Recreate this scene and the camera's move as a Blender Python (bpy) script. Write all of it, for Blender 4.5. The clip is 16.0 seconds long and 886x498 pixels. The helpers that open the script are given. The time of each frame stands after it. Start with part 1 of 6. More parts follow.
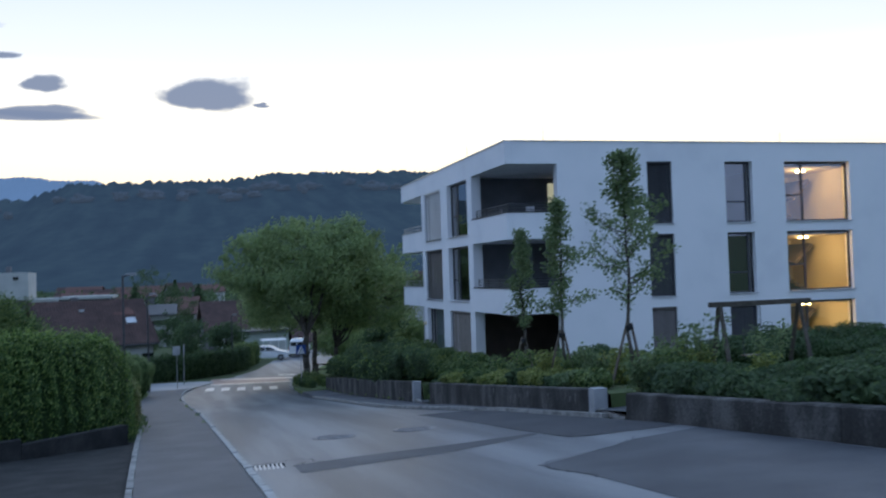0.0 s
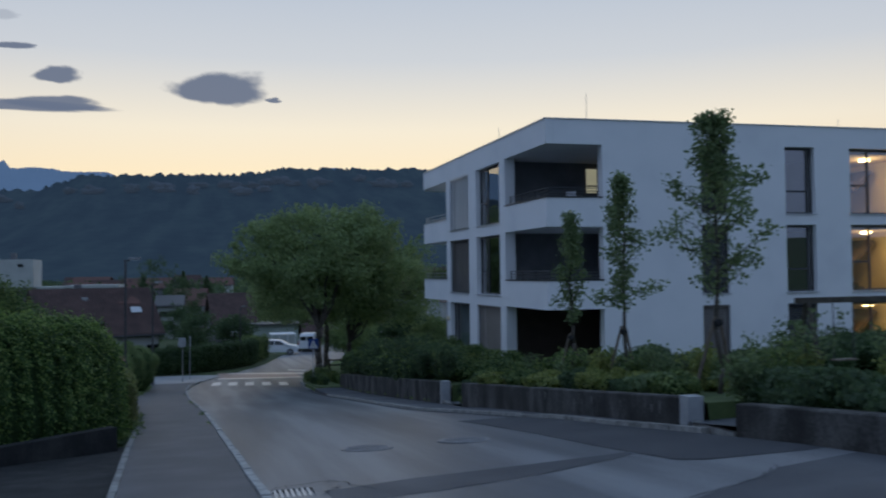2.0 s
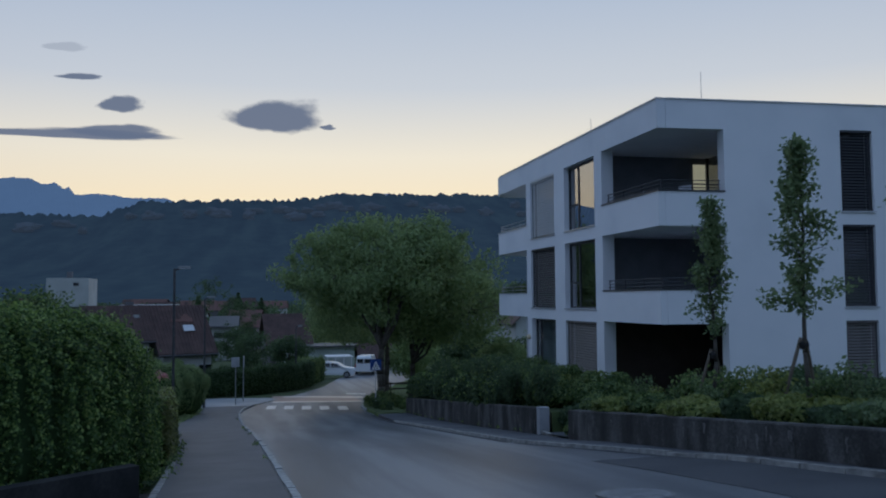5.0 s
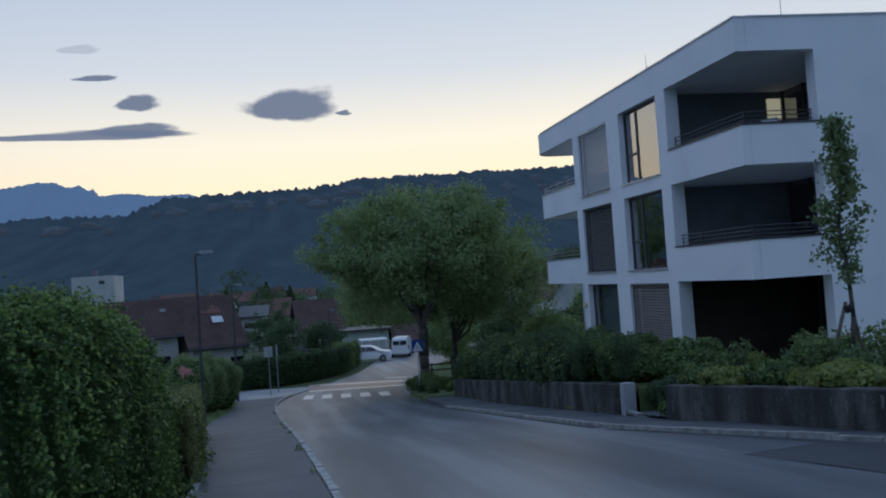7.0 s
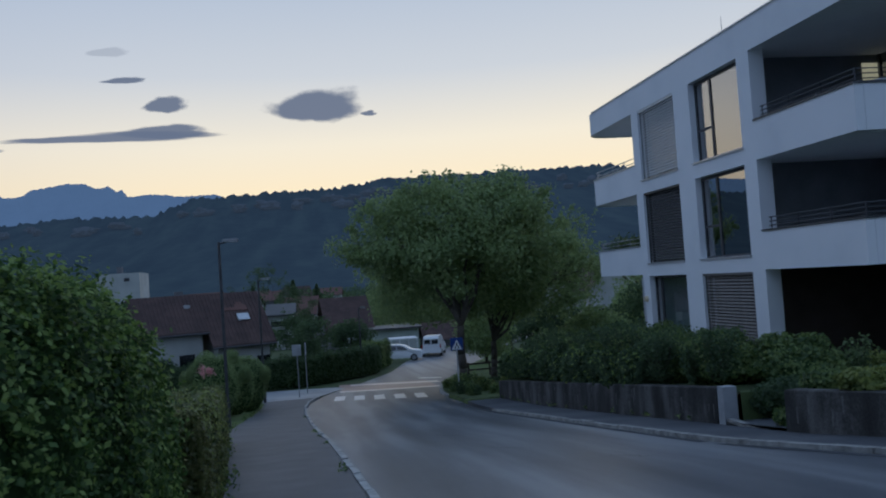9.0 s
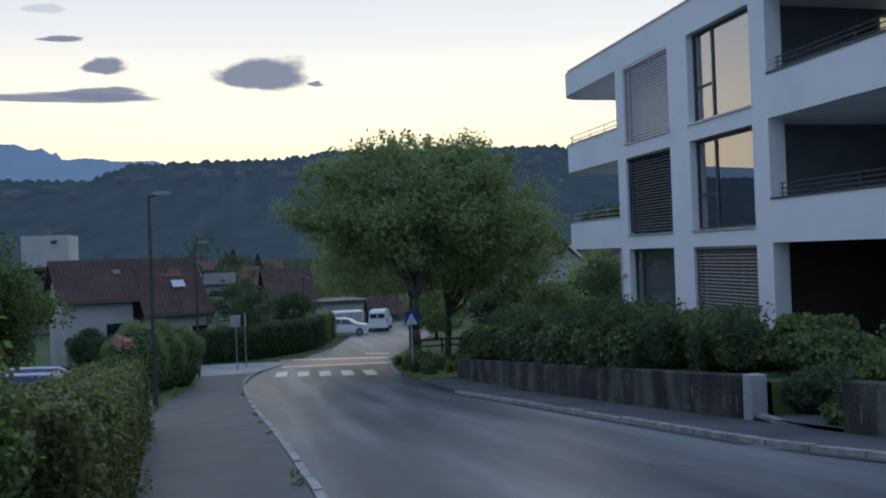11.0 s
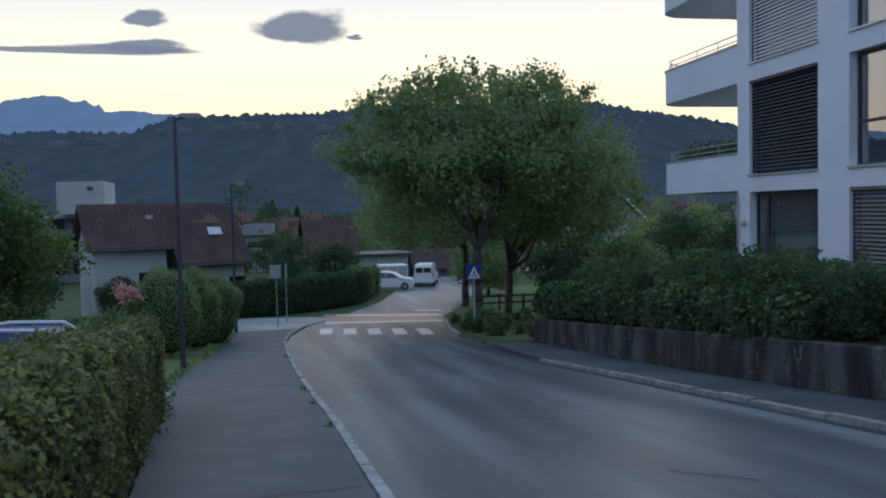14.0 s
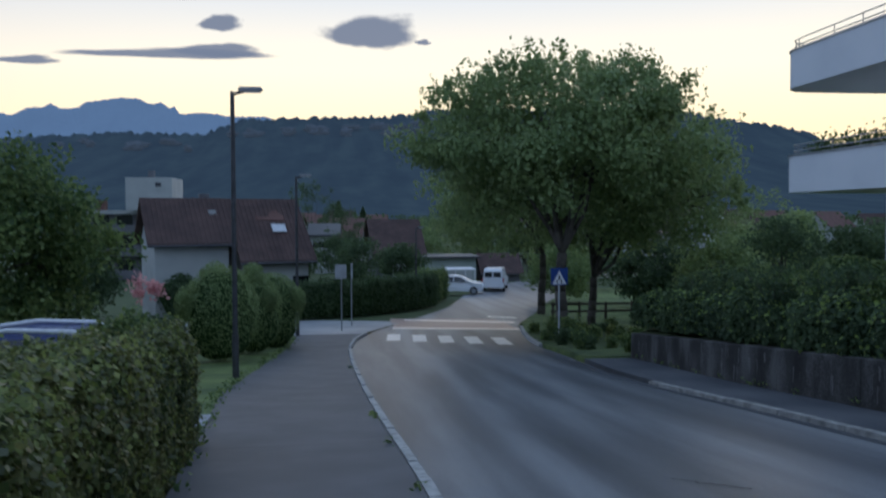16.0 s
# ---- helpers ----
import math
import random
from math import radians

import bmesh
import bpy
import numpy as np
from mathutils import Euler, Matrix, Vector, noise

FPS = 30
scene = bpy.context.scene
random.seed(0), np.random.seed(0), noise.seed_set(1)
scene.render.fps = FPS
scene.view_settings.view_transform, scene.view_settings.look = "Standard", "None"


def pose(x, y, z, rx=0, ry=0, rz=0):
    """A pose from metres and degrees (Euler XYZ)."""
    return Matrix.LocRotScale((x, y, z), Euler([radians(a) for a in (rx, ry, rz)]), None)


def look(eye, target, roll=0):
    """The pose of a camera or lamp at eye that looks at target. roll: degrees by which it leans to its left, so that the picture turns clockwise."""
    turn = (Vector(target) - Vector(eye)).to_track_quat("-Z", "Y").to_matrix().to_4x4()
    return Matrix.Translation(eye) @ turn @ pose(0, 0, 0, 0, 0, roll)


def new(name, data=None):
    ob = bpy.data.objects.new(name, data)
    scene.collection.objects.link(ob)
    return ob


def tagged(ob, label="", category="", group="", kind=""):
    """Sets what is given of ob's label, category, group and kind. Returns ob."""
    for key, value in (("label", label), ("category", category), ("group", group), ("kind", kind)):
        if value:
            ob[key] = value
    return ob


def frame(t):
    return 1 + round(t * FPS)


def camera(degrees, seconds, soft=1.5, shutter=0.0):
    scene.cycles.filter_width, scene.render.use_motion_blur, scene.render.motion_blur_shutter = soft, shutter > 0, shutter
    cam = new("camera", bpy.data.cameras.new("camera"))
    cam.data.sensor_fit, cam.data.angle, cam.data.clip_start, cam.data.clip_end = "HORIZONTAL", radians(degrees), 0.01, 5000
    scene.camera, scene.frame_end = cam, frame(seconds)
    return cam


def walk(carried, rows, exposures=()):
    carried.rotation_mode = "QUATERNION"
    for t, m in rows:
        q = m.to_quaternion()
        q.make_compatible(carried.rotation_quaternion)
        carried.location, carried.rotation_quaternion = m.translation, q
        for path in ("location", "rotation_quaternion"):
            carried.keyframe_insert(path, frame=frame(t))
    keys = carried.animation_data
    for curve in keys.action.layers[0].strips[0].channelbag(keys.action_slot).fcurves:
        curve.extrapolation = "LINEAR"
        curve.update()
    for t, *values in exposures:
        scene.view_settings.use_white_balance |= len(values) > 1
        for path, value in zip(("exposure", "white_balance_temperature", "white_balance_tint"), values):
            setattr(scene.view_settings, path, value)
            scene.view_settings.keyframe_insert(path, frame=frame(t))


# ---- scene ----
cam = camera(56.4, 16.0, 2.0, 0.4)
PATH = [
    (0, (0.656, 0.376, 1.75), (1.24, 2.288, 1.811), -1.9),
    (0.5, (0.657, 1.059, 1.742), (1.204, 2.983, 1.742), 1.2),
    (1, (0.723, 1.858, 1.584), (1.409, 3.737, 1.601), 1.2),
    (1.5, (0.683, 2.637, 1.522), (1.306, 4.537, 1.561), -0.2),
    (2, (0.704, 3.389, 1.436), (1.268, 5.307, 1.494), -0.7),
    (2.5, (0.705, 4.142, 1.37), (1.087, 6.103, 1.454), -2.2),
    (3, (0.693, 4.863, 1.279), (1.146, 6.812, 1.278), -1.1),
    (3.5, (0.732, 5.822, 1.19), (1.003, 7.795, 1.372), 0.1),
    (4, (0.708, 6.354, 1.07), (1.125, 8.306, 1.204), 0.5),
    (6.5, (0.67, 10.226, 0.713), (1.087, 12.179, 0.819), -1.9),
    (7, (0.628, 10.932, 0.651), (1.013, 12.893, 0.723), -3.9),
    (7.5, (0.573, 11.605, 0.588), (1.005, 13.556, 0.649), -4.6),
    (8, (0.505, 12.427, 0.547), (0.853, 14.396, 0.565), -3.8),
    (8.5, (0.459, 13.087, 0.46), (0.827, 15.053, 0.509), -3.3),
    (9, (0.423, 13.893, 0.386), (0.749, 15.865, 0.462), -3.9),
    (11.5, (0.334, 17.643, 0.069), (0.823, 19.582, 0.057), -2.4),
    (12, (0.317, 18.369, 0.01), (0.782, 20.314, -0.021), -4.0),
    (12.5, (0.3, 19.095, -0.05), (0.667, 21.061, -0.06), -1.9),
    (13, (0.268, 19.867, -0.104), (0.678, 21.824, -0.127), -1.4),
    (13.5, (0.209, 20.65, -0.187), (0.517, 22.627, -0.179), -1.0),
    (14, (0.187, 21.335, -0.28), (0.554, 23.299, -0.371), -1.3),
    (14.5, (0.183, 22.091, -0.267), (0.506, 24.065, -0.275), -0.9),
    (15, (0.202, 22.848, -0.34), (0.544, 24.818, -0.369), -0.1),
    (15.5, (0.168, 23.7, -0.454), (0.353, 25.691, -0.416), -1.0),
    (16, (0.096, 24.297, -0.55), (0.312, 26.284, -0.627), -0.2),
]
walk(cam, [(t, look(eye, target, roll)) for t, eye, target, roll in PATH], [(0.0, 0.65, 6450, 10), (0.5, 0.2, 6600, 10), (1.0, 0.18, 6700, 10), (1.5, -0.07, 6850, 10), (2.0, -0.05, 6600, 10), (2.5, -0.22, 6600, 10), (3.0, -0.08, 6600, 10), (3.5, -0.18, 6600, 10), (4.0, -0.2, 6500, 10), (6.5, 0.08, 6300, 10), (7.5, 0.12, 6500, 10), (8.0, 0.08, 6400, 10), (8.5, 0.2, 6600, 10), (9.0, -0.05, 6400, 10), (9.2, -0.02, 6400, 10), (11.3, 0.62, 7000, 10), (12.0, 0.98, 6800, 10), (12.5, 0.68, 7200, 10), (13.0, 0.6, 6800, 10), (13.5, 0.2, 7100, 10), (14.0, 0.42, 6900, 10), (15.0, 0.48, 7100, 10), (15.5, 0.22, 7000, 10), (16.0, 0.35, 6700, 10)])

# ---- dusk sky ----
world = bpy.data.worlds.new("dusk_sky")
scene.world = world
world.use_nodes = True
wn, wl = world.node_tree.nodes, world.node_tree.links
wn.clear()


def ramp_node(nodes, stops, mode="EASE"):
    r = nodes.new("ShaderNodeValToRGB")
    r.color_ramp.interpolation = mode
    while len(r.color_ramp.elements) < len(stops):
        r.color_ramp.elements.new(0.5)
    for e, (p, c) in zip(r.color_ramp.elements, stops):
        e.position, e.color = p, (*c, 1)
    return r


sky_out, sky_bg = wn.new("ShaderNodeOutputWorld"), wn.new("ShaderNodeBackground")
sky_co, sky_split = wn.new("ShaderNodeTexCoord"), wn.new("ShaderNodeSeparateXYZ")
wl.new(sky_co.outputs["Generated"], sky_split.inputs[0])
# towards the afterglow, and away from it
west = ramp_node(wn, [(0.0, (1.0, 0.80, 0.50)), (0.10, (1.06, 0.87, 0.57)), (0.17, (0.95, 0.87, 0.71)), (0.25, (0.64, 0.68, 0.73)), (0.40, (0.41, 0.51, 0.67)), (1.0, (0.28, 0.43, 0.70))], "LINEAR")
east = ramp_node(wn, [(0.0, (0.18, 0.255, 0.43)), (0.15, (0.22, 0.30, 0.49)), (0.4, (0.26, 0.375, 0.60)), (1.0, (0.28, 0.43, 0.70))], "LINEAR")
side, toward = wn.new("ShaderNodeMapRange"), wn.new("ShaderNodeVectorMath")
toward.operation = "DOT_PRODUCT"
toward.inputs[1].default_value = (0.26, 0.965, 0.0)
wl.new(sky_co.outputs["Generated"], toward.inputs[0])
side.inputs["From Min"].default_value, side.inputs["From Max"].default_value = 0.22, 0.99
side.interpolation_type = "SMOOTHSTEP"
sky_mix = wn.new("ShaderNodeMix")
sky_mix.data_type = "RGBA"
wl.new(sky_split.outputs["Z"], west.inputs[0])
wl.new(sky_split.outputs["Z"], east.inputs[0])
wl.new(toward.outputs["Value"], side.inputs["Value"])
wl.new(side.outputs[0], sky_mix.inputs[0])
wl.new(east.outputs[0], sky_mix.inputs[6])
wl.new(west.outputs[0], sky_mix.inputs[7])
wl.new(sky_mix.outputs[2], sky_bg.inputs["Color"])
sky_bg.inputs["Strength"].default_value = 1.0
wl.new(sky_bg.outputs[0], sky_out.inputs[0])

# ---- materials ----


def material(name, colors, rough=0.6, scale=3.0, fine=40.0, bump=0.15, metal=0.0, spec=0.4, glow=None, island=False, stretch=None):
    """Two scales of variation between the colours, with fine relief."""
    m = bpy.data.materials.new(name)
    m.use_nodes = True
    n, l = m.node_tree.nodes, m.node_tree.links
    b = n["Principled BSDF"]
    co = n.new("ShaderNodeTexCoord")
    n1, n2 = n.new("ShaderNodeTexNoise"), n.new("ShaderNodeTexNoise")
    n1.inputs["Scale"].default_value, n2.inputs["Scale"].default_value = scale, fine
    n1.inputs["Detail"].default_value, n2.inputs["Detail"].default_value = 5, 3
    for t in (n1, n2):
        l.new(co.outputs["Object"], t.inputs["Vector"])
    if stretch:
        mp = n.new("ShaderNodeMapping")
        mp.inputs["Scale"].default_value = stretch
        l.new(co.outputs["Object"], mp.inputs["Vector"])
        l.new(mp.outputs[0], n1.inputs["Vector"])
    add = n.new("ShaderNodeMath")
    add.operation = "MULTIPLY_ADD"
    add.inputs[1].default_value = 0.35
    l.new(n2.outputs[0], add.inputs[0])
    l.new(n1.outputs[0], add.inputs[2])
    last = add.outputs[0]
    if island:
        g = n.new("ShaderNodeNewGeometry")
        more = n.new("ShaderNodeMath")
        more.operation = "MULTIPLY_ADD"
        more.inputs[1].default_value = 0.45
        l.new(g.outputs["Random Per Island"], more.inputs[0])
        l.new(last, more.inputs[2])
        sub = n.new("ShaderNodeMath")
        sub.operation = "SUBTRACT"
        sub.inputs[1].default_value = 0.22
        l.new(more.outputs[0], sub.inputs[0])
        last = sub.outputs[0]
    stops = [(0.45 + 0.4 * i / max(1, len(colors) - 1), c) for i, c in enumerate(colors)]
    r = ramp_node(n, stops, "LINEAR")
    l.new(last, r.inputs[0])
    l.new(r.outputs[0], b.inputs["Base Color"])
    b.inputs["Roughness"].default_value, b.inputs["Metallic"].default_value = rough, metal
    b.inputs["Specular IOR Level"].default_value = spec
    if bump:
        bp = n.new("ShaderNodeBump")
        bp.inputs["Strength"].default_value, bp.inputs["Distance"].default_value = bump, 0.01
        l.new(n2.outputs[0], bp.inputs["Height"])
        l.new(bp.outputs[0], b.inputs["Normal"])
    if island:
        tl, mx = n.new("ShaderNodeBsdfTranslucent"), n.new("ShaderNodeMixShader")
        mx.inputs[0].default_value = 0.5
        l.new(r.outputs[0], tl.inputs["Color"])
        l.new(b.outputs[0], mx.inputs[1])
        l.new(tl.outputs[0], mx.inputs[2])
        l.new(mx.outputs[0], n["Material Output"].inputs["Surface"])
    if glow:
        b.inputs["Emission Color"].default_value, b.inputs["Emission Strength"].default_value = (*glow[:3], 1), glow[3]
    return m


def glass(name, tint=(0.9, 0.95, 0.95), index=3.8):
    """A thin pane: clear, and a mirror at the angle that glass mirrors."""
    m = bpy.data.materials.new(name)
    m.use_nodes = True
    n, l = m.node_tree.nodes, m.node_tree.links
    n.clear()
    out, mix, tr, gl, fr = (n.new("ShaderNode" + k) for k in ("OutputMaterial", "MixShader", "BsdfTransparent", "BsdfGlossy", "Fresnel"))
    tr.inputs[0].default_value = (*tint, 1)
    gl.inputs["Roughness"].default_value = 0.01
    fr.inputs[0].default_value = index
    l.new(fr.outputs[0], mix.inputs[0])
    l.new(tr.outputs[0], mix.inputs[1])
    l.new(gl.outputs[0], mix.inputs[2])
    l.new(mix.outputs[0], out.inputs[0])
    return m


M = {
    # Long pale streaks: wheel-track wear, with sky sheen put into the colour.
    "asphalt": material("asphalt", [(0.044, 0.05, 0.061), (0.096, 0.103, 0.117), (0.215, 0.224, 0.238)], 0.42, 0.9, 60, 0.2, spec=0.5, stretch=(1.2, 0.03, 1.0)),
    "asphalt_mid": material("filled_asphalt", [(0.038, 0.043, 0.053), (0.058, 0.064, 0.075), (0.09, 0.096, 0.107)], 0.6, 0.9, 60, 0.25),
    "asphalt_dark": material("asphalt_dark", [(0.036, 0.04, 0.049), (0.058, 0.062, 0.07)], 0.75, 0.8, 70, 0.3),
    "path": material("pavement_asphalt", [(0.06, 0.067, 0.078), (0.076, 0.083, 0.094), (0.1, 0.106, 0.117)], 0.6, 1.4, 60, 0.3),
    "asphalt_pale": material("pale_asphalt", [(0.20, 0.215, 0.235), (0.27, 0.285, 0.305), (0.34, 0.35, 0.36)], 0.45, 0.6, 60, 0.2),
    "concrete_black": material("near_black_concrete", [(0.011, 0.012, 0.012), (0.02, 0.021, 0.021), (0.04, 0.04, 0.038)], 0.9, 2.2, 30, 0.5),
    # Pinkish, raised albedo puts the bands' sunset sheen into the paint.
    "paint_pale": material("worn_sheen_paint", [(0.70, 0.60, 0.55), (0.88, 0.79, 0.74)], 0.3, 1.5, 50, 0.2),
    "leaf_tip": material("lit_hedge_growth", [(0.14, 0.22, 0.05), (0.22, 0.32, 0.075), (0.30, 0.40, 0.11)], 0.5, 0.9, 30, 0, island=True),
    "path_dark": material("dark_pavement_asphalt", [(0.045, 0.052, 0.064), (0.066, 0.073, 0.085), (0.10, 0.105, 0.115)], 0.65, 0.7, 60, 0.3),
    "grass_rough": material("rough_grass", [(0.04, 0.062, 0.024), (0.068, 0.098, 0.034), (0.10, 0.135, 0.048)], 0.95, 1.2, 30, 0.7),
    "granite": material("granite", [(0.22, 0.22, 0.21), (0.36, 0.355, 0.34), (0.48, 0.47, 0.45)], 0.8, 6, 90, 0.4),
    "granite_dark": material("darker_granite", [(0.15, 0.148, 0.14), (0.26, 0.255, 0.24), (0.37, 0.36, 0.335)], 0.85, 5, 90, 0.4),
    "paint_white": material("road_paint", [(0.66, 0.66, 0.66), (0.86, 0.85, 0.83)], 0.32, 3, 50, 0.2),
    "paint_red": material("road_red", [(0.24, 0.135, 0.11), (0.38, 0.23, 0.19)], 0.34, 2, 50, 0.2),
    "plaster": material("white_plaster", [(0.76, 0.77, 0.79), (0.82, 0.83, 0.84), (0.85, 0.85, 0.86)], 0.85, 0.6, 120, 0.12, spec=0.2),
    "frame": material("window_frame", [(0.05, 0.052, 0.055), (0.08, 0.08, 0.085)], 0.45, 4, 60, 0.05),
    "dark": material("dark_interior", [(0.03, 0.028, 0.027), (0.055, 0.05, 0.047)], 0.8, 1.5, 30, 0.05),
    # Grey, well below the plaster, carries the dimness of the loggia recess.
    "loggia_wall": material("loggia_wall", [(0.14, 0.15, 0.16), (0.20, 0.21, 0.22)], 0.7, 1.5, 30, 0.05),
    "brown_panel": material("brown_panel", [(0.07, 0.052, 0.045), (0.10, 0.075, 0.065)], 0.6, 2, 60, 0.1),
    "slat_light": material("light_aluminium", [(0.66, 0.66, 0.65), (0.76, 0.76, 0.75)], 0.4, 5, 80, 0.03),
    "slat_dark": material("grey_aluminium", [(0.05, 0.052, 0.057), (0.075, 0.077, 0.082)], 0.45, 5, 80, 0.03, metal=0.3),
    "slat_brown": material("bronze_aluminium", [(0.16, 0.145, 0.135), (0.23, 0.21, 0.195)], 0.45, 5, 80, 0.03, metal=0.3),
    "sill": material("aluminium_sill", [(0.45, 0.46, 0.48), (0.58, 0.59, 0.6)], 0.35, 4, 60, 0.03, metal=0.5),
    "steel": material("galvanised_steel", [(0.28, 0.29, 0.30), (0.42, 0.43, 0.44)], 0.4, 8, 60, 0.05, metal=0.7),
    "steel_dark": material("dark_steel", [(0.06, 0.062, 0.065), (0.1, 0.1, 0.105)], 0.5, 8, 60, 0.05, metal=0.4),
    "curtain": material("curtain", [(0.56, 0.68, 0.67), (0.66, 0.76, 0.75)], 0.9, 2, 40, 0.2),
    "cream": material("cream_wall", [(0.66, 0.55, 0.36), (0.74, 0.63, 0.43)], 0.8, 1, 60, 0.05),
    "lamp": material("lamp_glass", [(0.9, 0.8, 0.6), (0.9, 0.8, 0.6)], 0.4, 2, 20, 0, glow=(1.0, 0.72, 0.36, 14)),
    "glow_patch": material("glow_patch", [(0.6, 0.58, 0.45), (0.7, 0.67, 0.5)], 0.3, 2, 20, 0, glow=(0.62, 0.60, 0.42, 0.36)),
    "concrete": material("weathered_concrete", [(0.016, 0.016, 0.015), (0.042, 0.041, 0.039), (0.125, 0.122, 0.115)], 0.9, 1.8, 25, 0.5, stretch=(1.0, 1.0, 0.35)),
    "concrete_new": material("pale_concrete", [(0.27, 0.28, 0.29), (0.37, 0.38, 0.39)], 0.85, 3, 50, 0.25),
    "lime": material("lime_stain", [(0.08, 0.08, 0.075), (0.16, 0.156, 0.148)], 0.9, 4, 40, 0.2),
    "soil": material("soil", [(0.03, 0.025, 0.018), (0.06, 0.05, 0.035)], 0.95, 2, 30, 0.5),
    "grass": material("grass", [(0.055, 0.085, 0.03), (0.1, 0.145, 0.045), (0.16, 0.21, 0.065)], 0.9, 1.2, 30, 0.6),
    "field": material("valley_meadow", [(0.03, 0.05, 0.022), (0.055, 0.085, 0.03), (0.07, 0.09, 0.04)], 0.95, 0.02, 0.4, 0.2),
    "bark": material("bark", [(0.05, 0.042, 0.034), (0.11, 0.095, 0.075)], 0.9, 6, 40, 0.7),
    "wood": material("weathered_wood", [(0.12, 0.095, 0.07), (0.22, 0.18, 0.14)], 0.8, 5, 60, 0.3),
    "leaf_hedge": material("hedge_leaf", [(0.032, 0.07, 0.017), (0.064, 0.128, 0.03), (0.115, 0.198, 0.05)], 0.5, 0.9, 30, 0, island=True),
    "leaf_laurel": material("laurel_leaf", [(0.055, 0.085, 0.03), (0.11, 0.135, 0.044), (0.22, 0.225, 0.085)], 0.28, 0.8, 30, 0, spec=0.55, island=True),
    "leaf_tree": material("tree_leaf", [(0.19, 0.265, 0.11), (0.24, 0.325, 0.13), (0.31, 0.39, 0.16)], 0.5, 0.35, 30, 0, island=True),
    "leaf_lime": material("yellowish_leaf", [(0.14, 0.18, 0.05), (0.23, 0.275, 0.075), (0.34, 0.37, 0.12)], 0.5, 0.9, 30, 0, island=True),
    "leaf_young": material("young_tree_leaf", [(0.11, 0.165, 0.075), (0.165, 0.23, 0.105), (0.24, 0.31, 0.14)], 0.5, 1, 30, 0, island=True),
    "leaf_shrub": material("shrub_leaf", [(0.065, 0.115, 0.04), (0.13, 0.195, 0.065), (0.25, 0.32, 0.11)], 0.5, 0.7, 30, 0, island=True),
    "leaf_dark": material("dark_foliage", [(0.06, 0.098, 0.05), (0.12, 0.18, 0.08)], 0.7, 0.5, 20, 0, island=True),
    # Filler bodies of hedges and shrubs, darkened for the shade between leaves.
    "core": material("shaded_foliage_core", [(0.03, 0.055, 0.022), (0.05, 0.08, 0.03)], 1.0, 2, 20, 0.3, spec=0.0),
    "petal": material("pink_petal", [(0.6, 0.28, 0.28), (0.8, 0.45, 0.42)], 0.6, 8, 30, 0, island=True),
    "roof_tile": material("brown_roof_tile", [(0.058, 0.034, 0.03), (0.08, 0.046, 0.04), (0.11, 0.064, 0.054)], 0.8, 1.2, 25, 0.3),
    "roof_red": material("red_roof_tile", [(0.11, 0.055, 0.045), (0.17, 0.085, 0.068)], 0.8, 1.2, 25, 0.3),
    "render_white": material("house_plaster", [(0.40, 0.41, 0.39), (0.50, 0.51, 0.48)], 0.9, 0.6, 60, 0.1),
    "render_green": material("green_plaster", [(0.33, 0.38, 0.33), (0.42, 0.47, 0.42)], 0.9, 0.6, 60, 0.1),
    "render_grey": material("grey_plaster", [(0.13, 0.13, 0.135), (0.19, 0.19, 0.195)], 0.9, 0.6, 60, 0.1),
    "car_white": material("white_car_paint", [(0.72, 0.73, 0.74), (0.76, 0.77, 0.78)], 0.25, 1, 30, 0, spec=0.6),
    "car_blue": material("blue_car_paint", [(0.014, 0.034, 0.15), (0.02, 0.045, 0.19)], 0.2, 1, 30, 0, spec=0.7),
    "tyre": material("tyre_rubber", [(0.015, 0.015, 0.015), (0.03, 0.03, 0.03)], 0.9, 8, 60, 0.2),
    "car_glass": material("car_glass", [(0.015, 0.018, 0.02), (0.02, 0.023, 0.026)], 0.08, 2, 30, 0, spec=0.8),
    "tail_red": material("tail_light", [(0.35, 0.03, 0.03), (0.4, 0.04, 0.04)], 0.2, 2, 30, 0),
    "sign_blue": material("sign_blue", [(0.012, 0.05, 0.2), (0.018, 0.06, 0.24)], 0.4, 3, 40, 0),
    "sign_white": material("sign_white", [(0.7, 0.7, 0.7), (0.78, 0.78, 0.78)], 0.45, 3, 40, 0),
    "sign_grey": material("sign_back", [(0.34, 0.35, 0.36), (0.46, 0.47, 0.48)], 0.5, 3, 40, 0.05, metal=0.3),
    "iron": material("cast_iron", [(0.16, 0.16, 0.165), (0.27, 0.27, 0.28)], 0.45, 5, 60, 0.3, metal=0.6),
    # Blue glow of the ridge and its cliffs stands in for hazy air.
    "forest": material("hazy_forest_ridge", [(0.009, 0.02, 0.026), (0.017, 0.031, 0.035), (0.03, 0.047, 0.046)], 1.0, 0.012, 0.035, 0, spec=0.0, glow=(0.015, 0.026, 0.046, 1.0), stretch=(1.8, 0.3, 1.0)),
    "cliff": material("hazy_limestone_cliff", [(0.03, 0.045, 0.055), (0.055, 0.068, 0.086)], 1.0, 0.02, 0.08, 0, spec=0.0, glow=(0.021, 0.032, 0.05, 1.0)),
    # Air haze over the far chain is put into its colour and glow.
    "far_rock": material("hazy_far_mountain", [(0.03, 0.05, 0.09), (0.05, 0.075, 0.12)], 1.0, 0.004, 0.03, 0, spec=0.0, glow=(0.06, 0.11, 0.20, 1.0)),
    "pane": glass("window_pane"),
    "pane_coated": glass("coated_window_pane", (0.7, 0.74, 0.74), 6.5),
}

